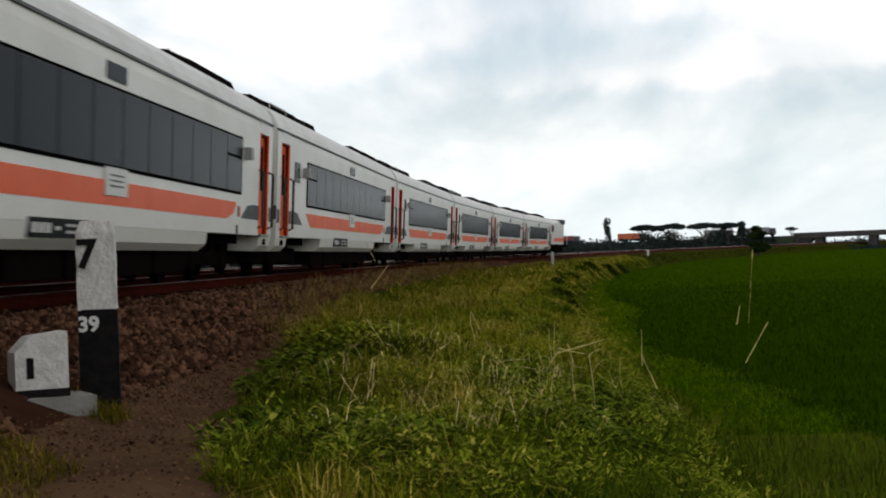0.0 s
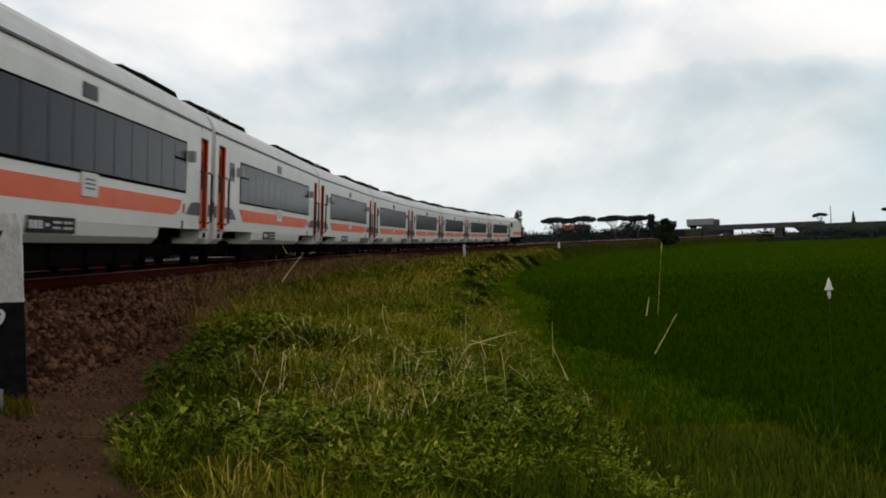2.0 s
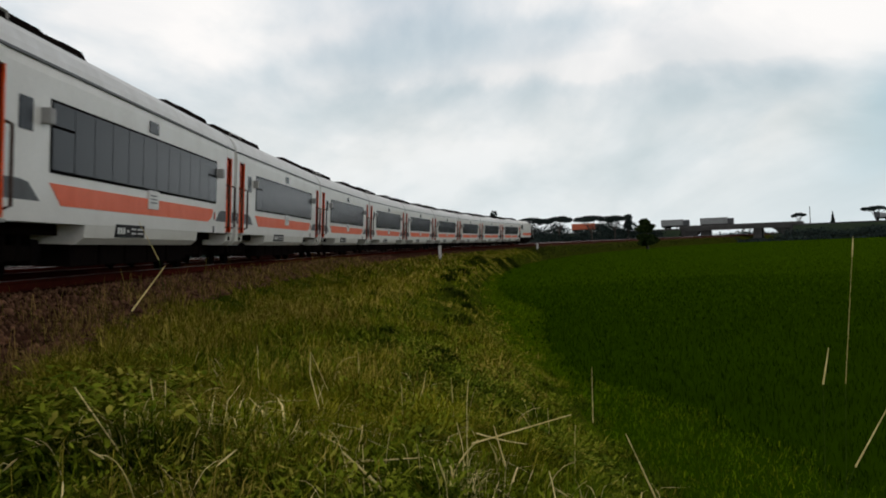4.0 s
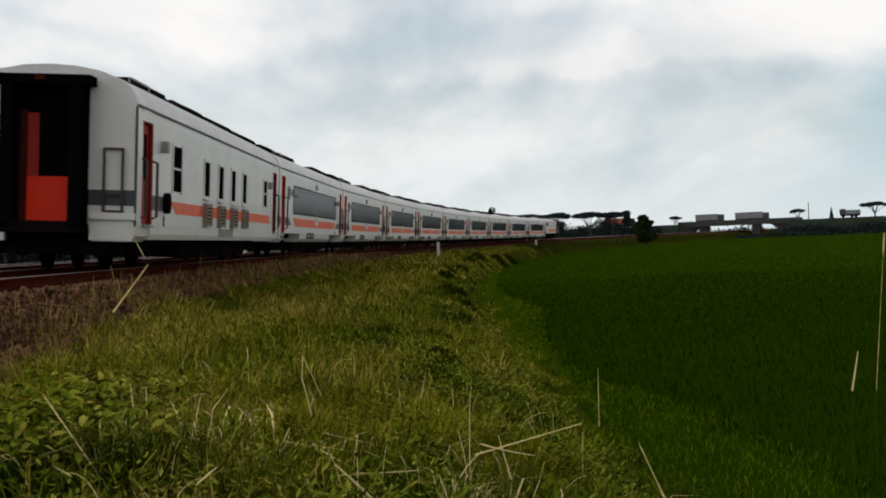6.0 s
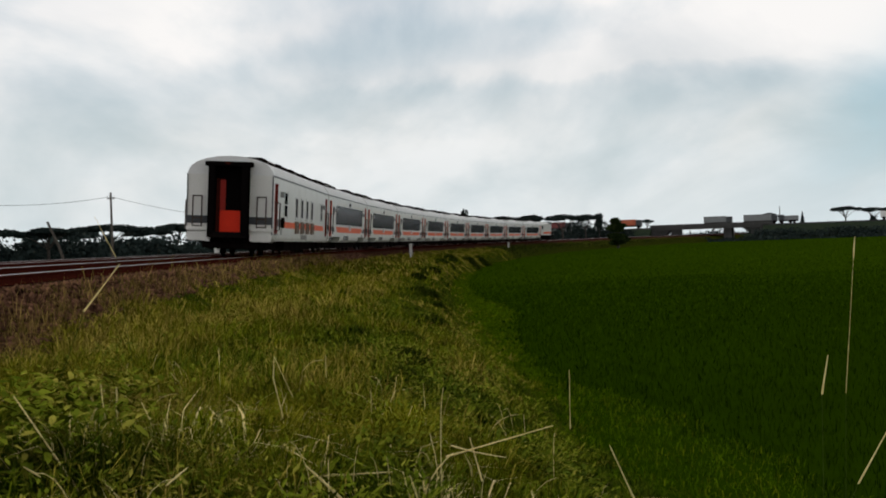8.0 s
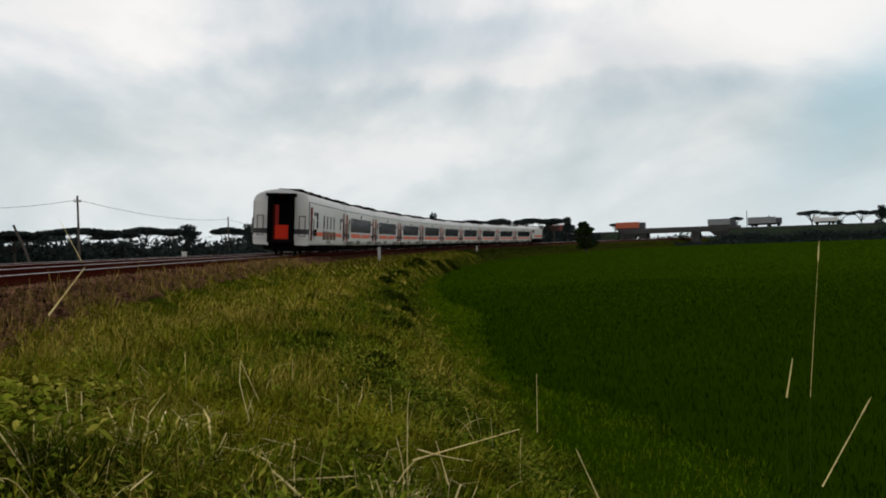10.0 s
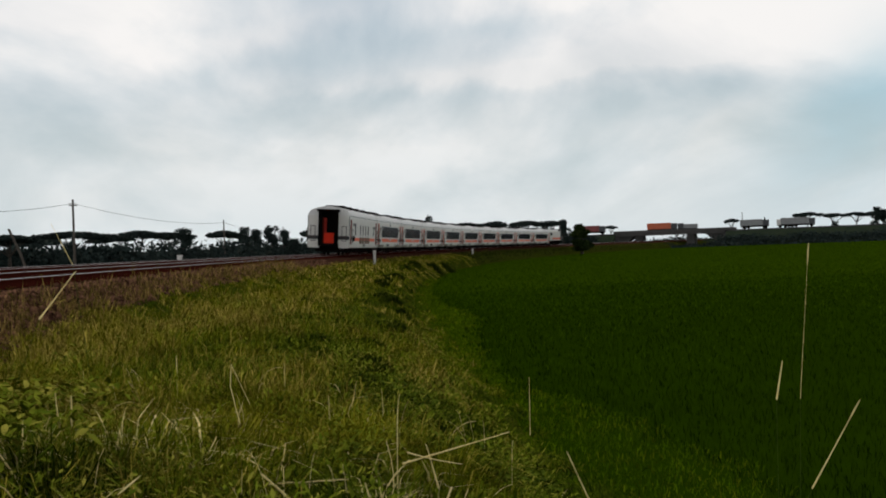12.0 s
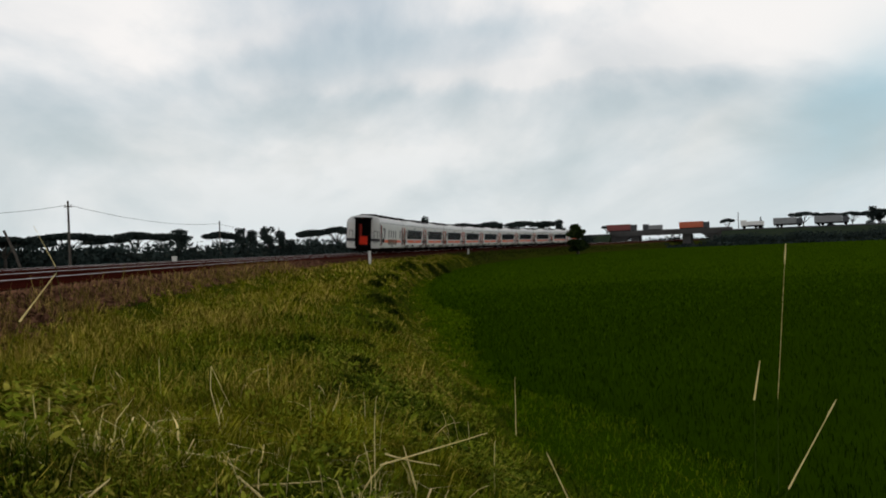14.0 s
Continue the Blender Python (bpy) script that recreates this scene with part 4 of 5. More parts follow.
def make_rank_grass():
    """Taller, coarser tufts along the crest of the bank."""
    tufts = 130
    ty, ts = RNG.uniform(7.6, 15.5, tufts), RNG.uniform(3.9, 5.9, tufts)
    ts = np.maximum(ts, grass_edge(ty) + 0.25)
    each = 46
    y = np.repeat(ty, each) + RNG.normal(0, 0.10, tufts * each)
    n = np.repeat(ts, each) + RNG.normal(0, 0.09, tufts * each)
    h = np.repeat(RNG.uniform(0.22, 0.44, tufts), each) * RNG.uniform(0.5, 1.1, tufts * each)
    me = blades("rank_grass", track_x(y) + n, y, ground_z(n, y), h, RNG.uniform(0.004, 0.0095, tufts * each), RNG.uniform(0.2, 1.5, tufts * each), M_GRASS)
    thing("rank_grass", "tall coarse yellow-green grass along the crest of the bank", "grass", kind="stuff", mesh=me)


def make_herbs():
    rng = np.random.default_rng(29)
    verts, faces = [], []
    for x, y, r, tall, count, leaf in ((-2.55, 9.9, 0.42, 0.28, 560, 0.055), (-2.3, 6.2, 0.45, 0.32, 560, 0.085), (-2.05, 3.6, 0.45, 0.34, 700, 0.085), (-1.75, 0.8, 0.42, 0.30, 600, 0.085), (0.15, 12.9, 0.42, 0.24, 700, 0.065),
                                       (-0.02, 9.3, 0.34, 0.22, 520, 0.065), (0.95, 10.8, 0.45, 0.26, 760, 0.07), (0.5, 14.8, 0.45, 0.22, 560, 0.06), (-0.45, 5.2, 0.50, 0.30, 700, 0.085), (-0.95, 1.2, 0.55, 0.30, 700, 0.085),
                                       (0.45, 3.2, 0.50, 0.30, 640, 0.08), (0.8, 6.0, 0.50, 0.28, 640, 0.08), (-1.5, 9.0, 0.38, 0.28, 480, 0.07), (-2.95, 12.8, 0.36, 0.28, 480, 0.065), (1.35, 8.4, 0.42, 0.28, 560, 0.07),
                                       (-1.9, 12.6, 0.40, 0.24, 420, 0.06), (-0.9, 15.5, 0.45, 0.22, 420, 0.06), (-1.2, 4.2, 0.4, 0.30, 480, 0.08), (1.6, 12.4, 0.4, 0.26, 420, 0.06), (-2.75, 15.4, 0.34, 0.24, 360, 0.06)):
        co, tri = herb_patch(rng, x, y, r, tall, count, leaf)
        faces.append(tri + sum(len(c) for c in verts))
        verts.append(co)
    thing("leafy_herbs", "dense patches of dark green leafy herbs on the bank", "herbs", kind="stuff", mesh=raw_mesh("leafy_herbs", np.concatenate(verts), np.concatenate(faces), M_LEAFY))


def rice_edge(y):
    """Where the crop begins: an uneven strip of grass lies before it."""
    e = np.interp(y, [-3, 13, 17, 21, 24, 27, 34, 42, 50, 56, 62, 80, 110, 230], [10.8, 10.2, 9.85, 9.6, 8.95, 8.6, 8.75, 9.2, 9.9, 9.8, 9.1, 8.6, 8.3, 8.3])
    return e + 0.10 * np.sin(1.7 * y) + 0.08 * np.sin(4.1 * y + 1)


def make_field_margin():
    count = 52000
    y = -3 + 117 * RNG.random(count) ** 1.6
    s = 8.0 + (rice_edge(y) + 0.35 - 8.0) * RNG.random(count)
    n = 3.9 + (s - 3.9) * toe(y)
    x = track_x(y) + n
    rank = y + 1.2 * RNG.standard_normal(count) + 1.5 * np.sin(2.1 * x) < 9.5
    h = np.where(rank, RNG.gamma(4, 0.055, count), RNG.uniform(0.05, 0.15, count))
    wide = np.interp(y, [-3, 4, 30, 110], [0.006, 0.008, 0.014, 0.04])
    lean = RNG.uniform(0.2, 1.1, count)
    for pick, mat, label in ((~rank, M_MARGIN, "short bright green grass along the edge of the field"), (rank, M_GRASSDARK, "rank dark weeds at the foot of the bank")):
        me = blades("margin_grass", x[pick], y[pick], ground_z(n[pick], y[pick]), h[pick], wide[pick], lean[pick], mat)
        thing("field_margin", label, "grass", kind="stuff", mesh=me)


def make_rice():
    count = 225000
    y = 4 + 390 * RNG.random(count) ** 1.9
    s = rice_edge(y) + np.abs(RNG.normal(0, 0.12, count))
    n = 3.9 + (s - 3.9) * toe(y) + (10 + 0.36 * y) * RNG.random(count) ** 1.15
    x = track_x(y) + n
    h = RNG.uniform(0.13, 0.22, count)
    wide = np.interp(y, [4, 25, 80, 200, 400], [0.009, 0.014, 0.035, 0.09, 0.25])
    wide = wide * RNG.uniform(0.7, 1.3, count)
    lean = RNG.uniform(0.2, 0.7, count)
    # share of blades painted brighter for the grazing view grows with distance
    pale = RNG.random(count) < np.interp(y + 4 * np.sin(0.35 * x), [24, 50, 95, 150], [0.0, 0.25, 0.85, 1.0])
    for pick, mat, label in ((~pale, M_RICE, "dense dark green rice standing in the field"), (pale, M_RICEPALE, "rice in the far part of the field, coloured lighter for the grazing view")):
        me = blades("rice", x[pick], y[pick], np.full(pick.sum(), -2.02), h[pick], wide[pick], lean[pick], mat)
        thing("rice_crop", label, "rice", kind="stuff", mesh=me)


def make_weeds():
    """Low broad-leaved weeds among the grass."""
    rng = np.random.default_rng(3)
    verts, tris = [], []
    spots = [(rng.uniform(4.5, 6.6), rng.uniform(-1.5, 11)) for _ in range(330)] + [(rng.uniform(6.0, 8.0), rng.uniform(0, 18)) for _ in range(260)] + [(rng.uniform(3.6, 8.0), rng.uniform(10, 30)) for _ in range(260)]
    for n, y in spots:
        x = float(track_x(y)) + n
        z = float(ground_z(n, y))
        tall = rng.uniform(0.10, 0.34)
        for _ in range(int(rng.integers(26, 52))):
            a, up = rng.uniform(0, 2 * math.pi), rng.uniform(0.3, 1.0)
            r = rng.uniform(0.02, 0.20)
            p = np.array([x + r * math.cos(a), y + r * math.sin(a), z + tall * up])
            L, w = rng.uniform(0.03, 0.085), rng.uniform(0.005, 0.013)
            d = np.array([math.cos(a), math.sin(a), rng.uniform(-0.3, 0.9)]) * L
            e = np.array([-math.sin(a), math.cos(a), rng.uniform(-0.3, 0.3)]) * w
            b = len(verts)
            verts += [p, p + d * 0.5 + e, p + d, p + d * 0.5 - e]
            tris += [(b, b + 1, b + 2), (b, b + 2, b + 3)]
    for _ in range(2600):
        x, y = rng.normal(-1.95, 0.28), rng.uniform(6.8, 10.6)
        z = float(ground_z(x - float(track_x(y)), y)) + rng.uniform(0.08, 0.40)
        a = rng.uniform(0, 2 * math.pi)
        L, w = rng.uniform(0.05, 0.11), rng.uniform(0.012, 0.024)
        d = np.array([math.cos(a), math.sin(a), rng.uniform(-0.5, 0.5)]) * L
        e = np.array([-math.sin(a), math.cos(a), rng.uniform(-0.4, 0.4)]) * w
        p, b = np.array([x, y, z]), len(verts)
        verts += [p, p + d * 0.35 + e, p + d * 0.75 + e * 0.7 - (0, 0, 0.01), p + d - (0, 0, 0.02), p + d * 0.75 - e * 0.7 - (0, 0, 0.01), p + d * 0.35 - e]
        tris += [(b, b + 1, b + 5), (b + 1, b + 2, b + 5), (b + 2, b + 4, b + 5), (b + 2, b + 3, b + 4)]
    me = raw_mesh("weeds", np.array(verts), np.array(tris), M_WEED)
    thing("broadleaf_weeds", "low broad-leaved green weeds among the grass", "weeds", kind="stuff", mesh=me)


def make_dark_clumps():
    """Darker, denser bushes of grass on the bank."""
    rng = np.random.default_rng(11)
    # a ragged row of them along the shoulder above the field
    SHOULDER = []
    for k in range(20):
        y = 15 + 4.6 * k + rng.uniform(-2, 2)
        n = 3.9 + (rng.uniform(6.2, 7.9) - 3.9) * float(toe(y))
        SHOULDER.append((float(track_x(y)) + n, y, rng.uniform(0.12, 0.26) + 0.0008 * y))
    for x, y, r in ((-0.99, 34.1, 0.36), (-0.44, 22.4, 0.26), (-0.5, 16.8, 0.18), (0.16, 14.6, 0.24), (-0.08, 13.0, 0.20), (4.1, 100.0, 0.55), (5.2, 112.0, 0.6), (7.6, 127.5, 0.7),
                    (1.5, 60.6, 0.35), (2.6, 78.0, 0.42), (1.2, 47.0, 0.34), (9.6, 143.0, 0.75), (-2.68, 12.1, 0.30), (0.9, 30.0, 0.35), *SHOULDER):
        m = 900
        a, q = rng.uniform(0, 2 * math.pi, m), r * np.sqrt(rng.random(m))
        xx, yy = x + q * np.cos(a), y + q * np.sin(a) * 1.3
        h = (0.75 + 0.5 * rng.random(m)) * r * (1.15 - q / r * 0.7)
        me = blades("clump", xx, yy, ground_z(xx - track_x(yy), yy), h, np.full(m, 0.010 + y * 0.0004), rng.uniform(0.3, 1.2, m), M_CLUMP)
        thing("grass_clump", "dark dense clump of weeds on the grassy bank", "plant", "clumps on the bank", mesh=me)


M_MARGIN = blades_material("margin_grass", (0.052, 0.104, 0.001), (0.088, 0.148, 0.003), (0.13, 0.165, 0.006), 0.12, mottle=0.5)
make_bank_grass()
make_field_margin()
make_rice()
make_weeds()
make_rank_grass()
make_herbs()
make_dark_clumps()


def make_straw_tufts():
    """Dead, bleached tufts among the living grass."""
    rng = np.random.default_rng(17)
    tufts, broken = [], []
    for x, y, m, tall in ((0.28, 8.05, 70, 0.34), (-1.35, 8.4, 46, 0.42), (-0.38, 7.6, 36, 0.30), (-1.62, 7.2, 40, 0.40), (0.95, 8.6, 40, 0.28), (-0.75, 9.4, 40, 0.42), (-2.0, 10.4, 46, 0.40), (0.1, 10.6, 36, 0.32), (-1.1, 6.6, 30, 0.30), (-2.45, 8.9, 36, 0.34), (1.5, 9.6, 26, 0.26), (-0.1, 5.2, 50, 0.34), (0.5, 4.0, 50, 0.32), (-0.9, 3.2, 40, 0.30)):
        m = m // 2
        a, q = rng.uniform(0, 2 * math.pi, m), 0.20 * np.sqrt(rng.random(m))
        xx, yy = x + q * np.cos(a), y + q * np.sin(a)
        tufts.append((xx, yy, tall * rng.uniform(0.6, 1.35, m), rng.uniform(0.004, 0.009, m), rng.uniform(0.2, 1.6, m)))
    for x, y, m, tall in ((-1.82, 8.33, 16, 0.34), (-1.78, 9.53, 9, 0.40), (-1.46, 8.86, 12, 0.32), (-1.02, 8.58, 22, 0.36), (-1.12, 9.74, 14, 0.40), (-0.80, 9.87, 10, 0.34), (-0.43, 8.80, 14, 0.26), (0.36, 9.05, 24, 0.34), (0.23, 8.60, 14, 0.28), (0.06, 11.47, 9, 0.30), (1.91, 11.9, 6, 0.30),
                          (-0.45, 5.1, 26, 0.46), (-0.30, 4.2, 24, 0.42), (-0.72, 3.3, 22, 0.40), (0.12, 4.7, 20, 0.38), (0.34, 3.5, 18, 0.36), (-1.50, 3.1, 16, 0.44), (-1.2, 1.6, 18, 0.38), (-0.55, 1.9, 20, 0.36), (-1.75, 5.2, 14, 0.48), (-0.1, 2.4, 18, 0.34),
                          (-1.66, 7.64, 22, 0.36), (-1.42, 7.88, 24, 0.40), (-0.96, 8.02, 22, 0.36), (-2.0, 8.94, 16, 0.36), (-0.65, 8.3, 18, 0.34), (-1.2, 8.4, 20, 0.42)):
        a, q = rng.uniform(0, 2 * math.pi, m), 0.30 * np.sqrt(rng.random(m))
        xx, yy = x + q * np.cos(a), y + q * np.sin(a)
        broken.append((xx, yy, tall * rng.uniform(0.6, 1.3, m), rng.uniform(0.008, 0.017, m) * (1.0 if y > 7 else 0.55), rng.uniform(0.3, 1.7, m)))
    for name, rows, label in (("dry_grass_tufts", tufts, "tufts of bleached dry grass on the bank"), ("broken_straws", broken, "broad broken straws bleached pale in the grass")):
        xx, yy, h, w, lean = (np.concatenate(c) for c in zip(*rows))
        me = blades(name, xx, yy, ground_z(xx - track_x(yy), yy), h, w, lean, M_STRAW)
        thing(name, label, "dry grass", kind="stuff", mesh=me)


def make_path_grass():
    count = 9000
    y = RNG.uniform(-3.0, 2.2, count)
    n = RNG.uniform(2.3, 3.60 - 0.20 * np.clip(y, -3, 2), count) - 0.12 * np.sin(y * 3)
    keep = np.sin(y * 2.1 + n * 3) > -0.1
    y, n = y[keep], n[keep]
    me = blades("path_grass", track_x(y) + n, y, ground_z(n, y), RNG.uniform(0.05, 0.17, len(y)), np.full(len(y), 0.007), RNG.uniform(0.3, 1.3, len(y)), M_PATHGRASS)
    thing("path_grass", "thin yellowing grass beside the posts and path", "grass", kind="stuff", mesh=me)


def make_fringe_grass():
    """Thin brownish grass that strays from the bank over the stones."""
    count = 9000
    y = 10.5 + 60 * RNG.random(count) ** 1.5
    n = grass_edge(y) + 0.10 - np.abs(RNG.normal(0, 0.40, count))
    keep = np.sin(y * 1.7) * np.sin(y * 0.6 + n * 5) + 0.8 * RNG.random(count) > 0.15
    y, n = y[keep], n[keep]
    m = len(y)
    me = blades("fringe_grass", track_x(y) + n, y, ground_z(n, y), RNG.gamma(4, 0.05, m), np.interp(y, [10, 70], [0.0045, 0.02]) * RNG.uniform(0.6, 1.4, m), RNG.uniform(0.2, 1.3, m), M_FRINGE)
    thing("fringe_grass", "thin brownish grass straying over the edge of the ballast", "grass", kind="stuff", mesh=me)


make_straw_tufts()
make_path_grass()
make_fringe_grass()


# ---- dry stalks standing out of the grass ----
M_STALK = material("green_stem", (0.04, 0.07, 0.01), None, 0.8, 0.0, 5, 0.4, 0.1, 40, spec=0.05)


def straw(points, r=0.005, head=False, mat=None, tall=False):
    root = thing("dry_grass_stalk", "pale dry grass stalk leaning out of the grass", "stalk", "dry stalks")
    pts = [Vector(p) for p in points]
    if len(pts) == 3 and not tall:
        c = pts[1] * 2 - (pts[0] + pts[2]) * 0.5
        fine = [pts[0] * (1 - t) ** 2 + c * (2 * t * (1 - t)) + pts[2] * t ** 2 for t in (0, 1 / 6, 1 / 3, 0.5, 2 / 3, 5 / 6, 1)]
    else:
        fine = []
        for a, b in zip(pts, pts[1:]):
            fine += [a.lerp(b, k / 3) for k in range(3)]
        fine.append(pts[-1])
    if tall:
        part("green_stem", tube(fine[:3] + [pts[1]], 0.0022, 5), M_STALK, root, "thin green lower stem")
        fine = fine[3:]
    part("stem", tube(fine, r, 5, r * 0.4), mat or M_STRAW, root)
    if head:
        d = (pts[-1] - pts[-2]).normalized()
        ear = [(0.0, 0.3), (0.02, 0.7), (0.05, 0.9), (0.09, 0.7), (0.12, 0.2)]
        bm = bmesh.new()
        side = d.cross(Vector((0.3, 1, 0.1))).normalized()
        up = d.cross(side)
        rings = [[bm.verts.new(pts[-1] + d * (e - 0.05) + (side * math.cos(a) + up * math.sin(a)) * (0.005 * w)) for a in (0, 1.05, 2.1, 3.14, 4.2, 5.24)] for e, w in ear]
        for q, s in zip(rings, rings[1:]):
            for k in range(6):
                bm.faces.new((q[k], q[(k + 1) % 6], s[(k + 1) % 6], s[k]))
        part("seed_head", bm, mat or M_STRAW, root)


straw([(0.30, 7.99, -0.72), (0.88, 7.98, -0.575)], 0.0055)
straw([(0.16, 7.99, -0.98), (0.22, 7.99, -0.83), (0.34, 7.99, -0.70)], 0.006)
straw([(0.49, 7.99, -0.86), (0.46, 7.99, -0.74), (0.43, 7.99, -0.62)], 0.0055)
straw([(0.33, 7.99, -0.66), (0.46, 7.98, -0.70), (0.62, 7.98, -0.735)], 0.005)
straw([(0.18, 7.99, -0.95), (0.25, 8.0, -0.84), (0.22, 8.05, -0.60)], 0.004)
straw([(-0.20, 7.5, -0.92), (-0.25, 7.5, -0.84), (-0.42, 7.51, -0.67)], 0.012)
straw([(-0.43, 7.81, -0.77), (0.02, 7.8, -0.76)], 0.006)
straw([(-1.38, 7.02, -0.80), (-1.43, 7.03, -0.71), (-1.74, 7.04, -0.22)], 0.009)
straw([(-1.56, 8.54, -0.72), (-1.60, 8.54, -0.52), (-1.62, 8.54, -0.31)], 0.007)
straw([(-1.54, 8.53, -0.76), (-1.53, 8.53, -0.33)], 0.008)
straw([(-1.40, 8.03, -0.90), (-1.28, 8.03, -0.65)], 0.009)
straw([(-0.62, 9.51, -0.86), (-0.72, 9.52, -0.40), (-0.71, 9.52, -0.26), (-0.60, 9.51, -0.52)], 0.0036)
straw([(-2.30, 10.06, -0.72), (-2.00, 10.05, 0.05), (-1.79, 10.04, 0.31)], 0.007, True, tall=True)
straw([(-2.00, 12.05, -0.70), (-2.13, 12.05, 0.4), (-2.29, 12.06, 0.73)], 0.0032, tall=True)
straw([(2.31, 7.94, -1.62), (2.33, 7.94, -0.46), (2.37, 7.94, -0.25)], 0.006, tall=True)
straw([(2.42, 7.94, -1.66), (2.46, 7.94, -0.46), (2.53, 7.94, 0.31)], 0.0017, True, tall=True)
straw([(2.05, 7.4, -1.5), (2.33, 7.37, -0.85), (2.55, 7.35, -0.47)], 0.005, True, tall=True)
straw([(1.70, 13.96, -1.36), (1.71, 13.96, -0.81)], 0.0045)
straw([(1.50, 8.96, -1.25), (1.43, 8.96, -1.08), (1.35, 8.96, -0.89)], 0.006, True)
straw([(0.27, 8.0, -0.98), (0.28, 8.0, -0.53), (0.30, 8.0, -0.35)], 0.0028)
_rs = random.Random(5)
for _k in range(70):
    _y = _rs.uniform(5.0, 13.0)
    _n = _rs.uniform(4.2, 7.4)
    _x, _z = float(track_x(_y)) + _n, float(ground_z(_n, _y))
    _a, _l, _h = _rs.uniform(0, 6.28), _rs.uniform(0.03, 0.3), _rs.uniform(0.25, 0.52)
    straw([(_x, _y, _z - 0.02), (_x + 0.4 * _l * math.cos(_a), _y + 0.4 * _l * math.sin(_a), _z + 0.6 * _h),
           (_x + _l * math.cos(_a), _y + _l * math.sin(_a), _z + _h * _rs.uniform(0.7, 1.0))], _rs.uniform(0.002, 0.0042), _rs.random() < 0.15)


def make_plastic_flag():
    root = thing("scare_flag", "scrap of white plastic tied to a thin stick in the rice", "flag")
    part("stick", tube([(4.44, 8.05, -2.0), (4.44, 8.05, -0.12)], 0.002, 6), M_WOODPOLE, root)
    bm = bmesh.new()
    rows = [(-0.11, 0.004), (-0.15, 0.018), (-0.20, 0.036), (-0.245, 0.050), (-0.26, 0.016), (-0.30, 0.024), (-0.35, 0.010)]
    rings = [[bm.verts.new((4.44 + w * math.cos(a) * (1 + 0.3 * math.sin(3 * a + i)), 8.05 + w * math.sin(a) * 0.6, z)) for a in (0.3, 1.3, 2.4, 3.5, 4.6, 5.6)] for i, (z, w) in enumerate(rows)]
    for q, s in zip(rings, rings[1:]):
        for k in range(6):
            bm.faces.new((q[k], q[(k + 1) % 6], s[(k + 1) % 6], s[k]))
    part("plastic_scrap", bm, M_WHITE, root)


make_plastic_flag()


# ---- line-side posts ----
def text_mesh(body, size):
    cu = bpy.data.curves.new("figure", "FONT")
    cu.offset = size * 0.035
    cu.body, cu.size, cu.extrude, cu.align_x, cu.align_y = body, size, 0.003, "CENTER", "CENTER"
    tmp = bpy.data.objects.new("figure", cu)
    scene.collection.objects.link(tmp)
    me = bpy.data.meshes.new_from_object(tmp.evaluated_get(bpy.context.evaluated_depsgraph_get()))
    bpy.data.objects.remove(tmp)
    return me


def rough_block(x0, x1, y0, y1, z0, z1, chip, seed, cuts=5):
    bm = box(x0, x1, y0, y1, z0, z1)
    bmesh.ops.subdivide_edges(bm, edges=bm.edges[:], cuts=cuts, use_grid_fill=True)
    r = random.Random(seed)
    for v in bm.verts:
        edge = (v.co.x in (x0, x1)) + (v.co.y in (y0, y1)) + (v.co.z in (z0, z1))
        if z1 > 1.3 and v.co.z > z1 - 0.12:
            k = 1 - 0.28 * ((v.co.z - z1 + 0.12) / 0.12) ** 2
            v.co.x, v.co.y = v.co.x * k, v.co.y * k
        v.co += Vector((r.uniform(-1, 1), r.uniform(-1, 1), r.uniform(-1, 1))) * chip * (1.3 if edge > 1 else 0.6)
    return bm


def make_hectometre_post():
    root = thing("distance_post", "chipped concrete distance post, white above black, numbered 7 and 39", "post")
    root.matrix_basis = pose(-3.33, 2.44, -0.64, 0, 0, 14)
    part("white_top", rough_block(-0.145, 0.145, -0.12, 0.12, 0.76, 1.44, 0.012, 4, 7), M_LIMEWASH, root, "flaking white top")
    part("black_foot", rough_block(-0.148, 0.148, -0.122, 0.122, -0.05, 0.76, 0.005, 5, 5), M_POSTBLACK, root)
    for body, size, x, z, mat in (("7", 0.30, -0.07, 1.18, M_POSTBLACK), ("39", 0.16, -0.07, 0.645, M_WHITE)):
        me = text_mesh(body, size)
        me.materials.append(mat)
        o = part("figure", me, mat, root, "painted number " + body)
        o.matrix_basis = pose(x, -0.137, z, 90, 0, 0)


def make_marker_stone():
    root = thing("marker_stone", "squat whitewashed marker stone with a black foot on a concrete slab", "marker")
    root.matrix_basis = pose(-3.56, 1.72, -0.51, 0, 0, 30)
    bm = bmesh.new()
    prof = [(-0.21, 0.09), (-0.21, 0.36), (-0.10, 0.47), (0.17, 0.50), (0.17, 0.09)]
    rings = [[bm.verts.new((x, y, z)) for x, z in prof] for y in (-0.14, 0.14)]
    for k in range(5):
        bm.faces.new((rings[0][k], rings[0][(k + 1) % 5], rings[1][(k + 1) % 5], rings[1][k]))
    bm.faces.new(rings[0][::-1])
    bm.faces.new(rings[1])
    part("stone", bm, M_LIMEWASH, root)
    part("black_foot", box(-0.215, 0.175, -0.145, 0.145, 0.03, 0.09), M_POSTBLACK, root)
    part("slab", rough_block(-0.36, 0.34, -0.26, 0.26, -0.22, 0.03, 0.008, 6, 4), M_CONCRETE, root, "weathered concrete slab")
    part("figure_bar", box(-0.13, -0.08, -0.150, -0.141, 0.17, 0.32), M_POSTBLACK, root, "black painted mark")


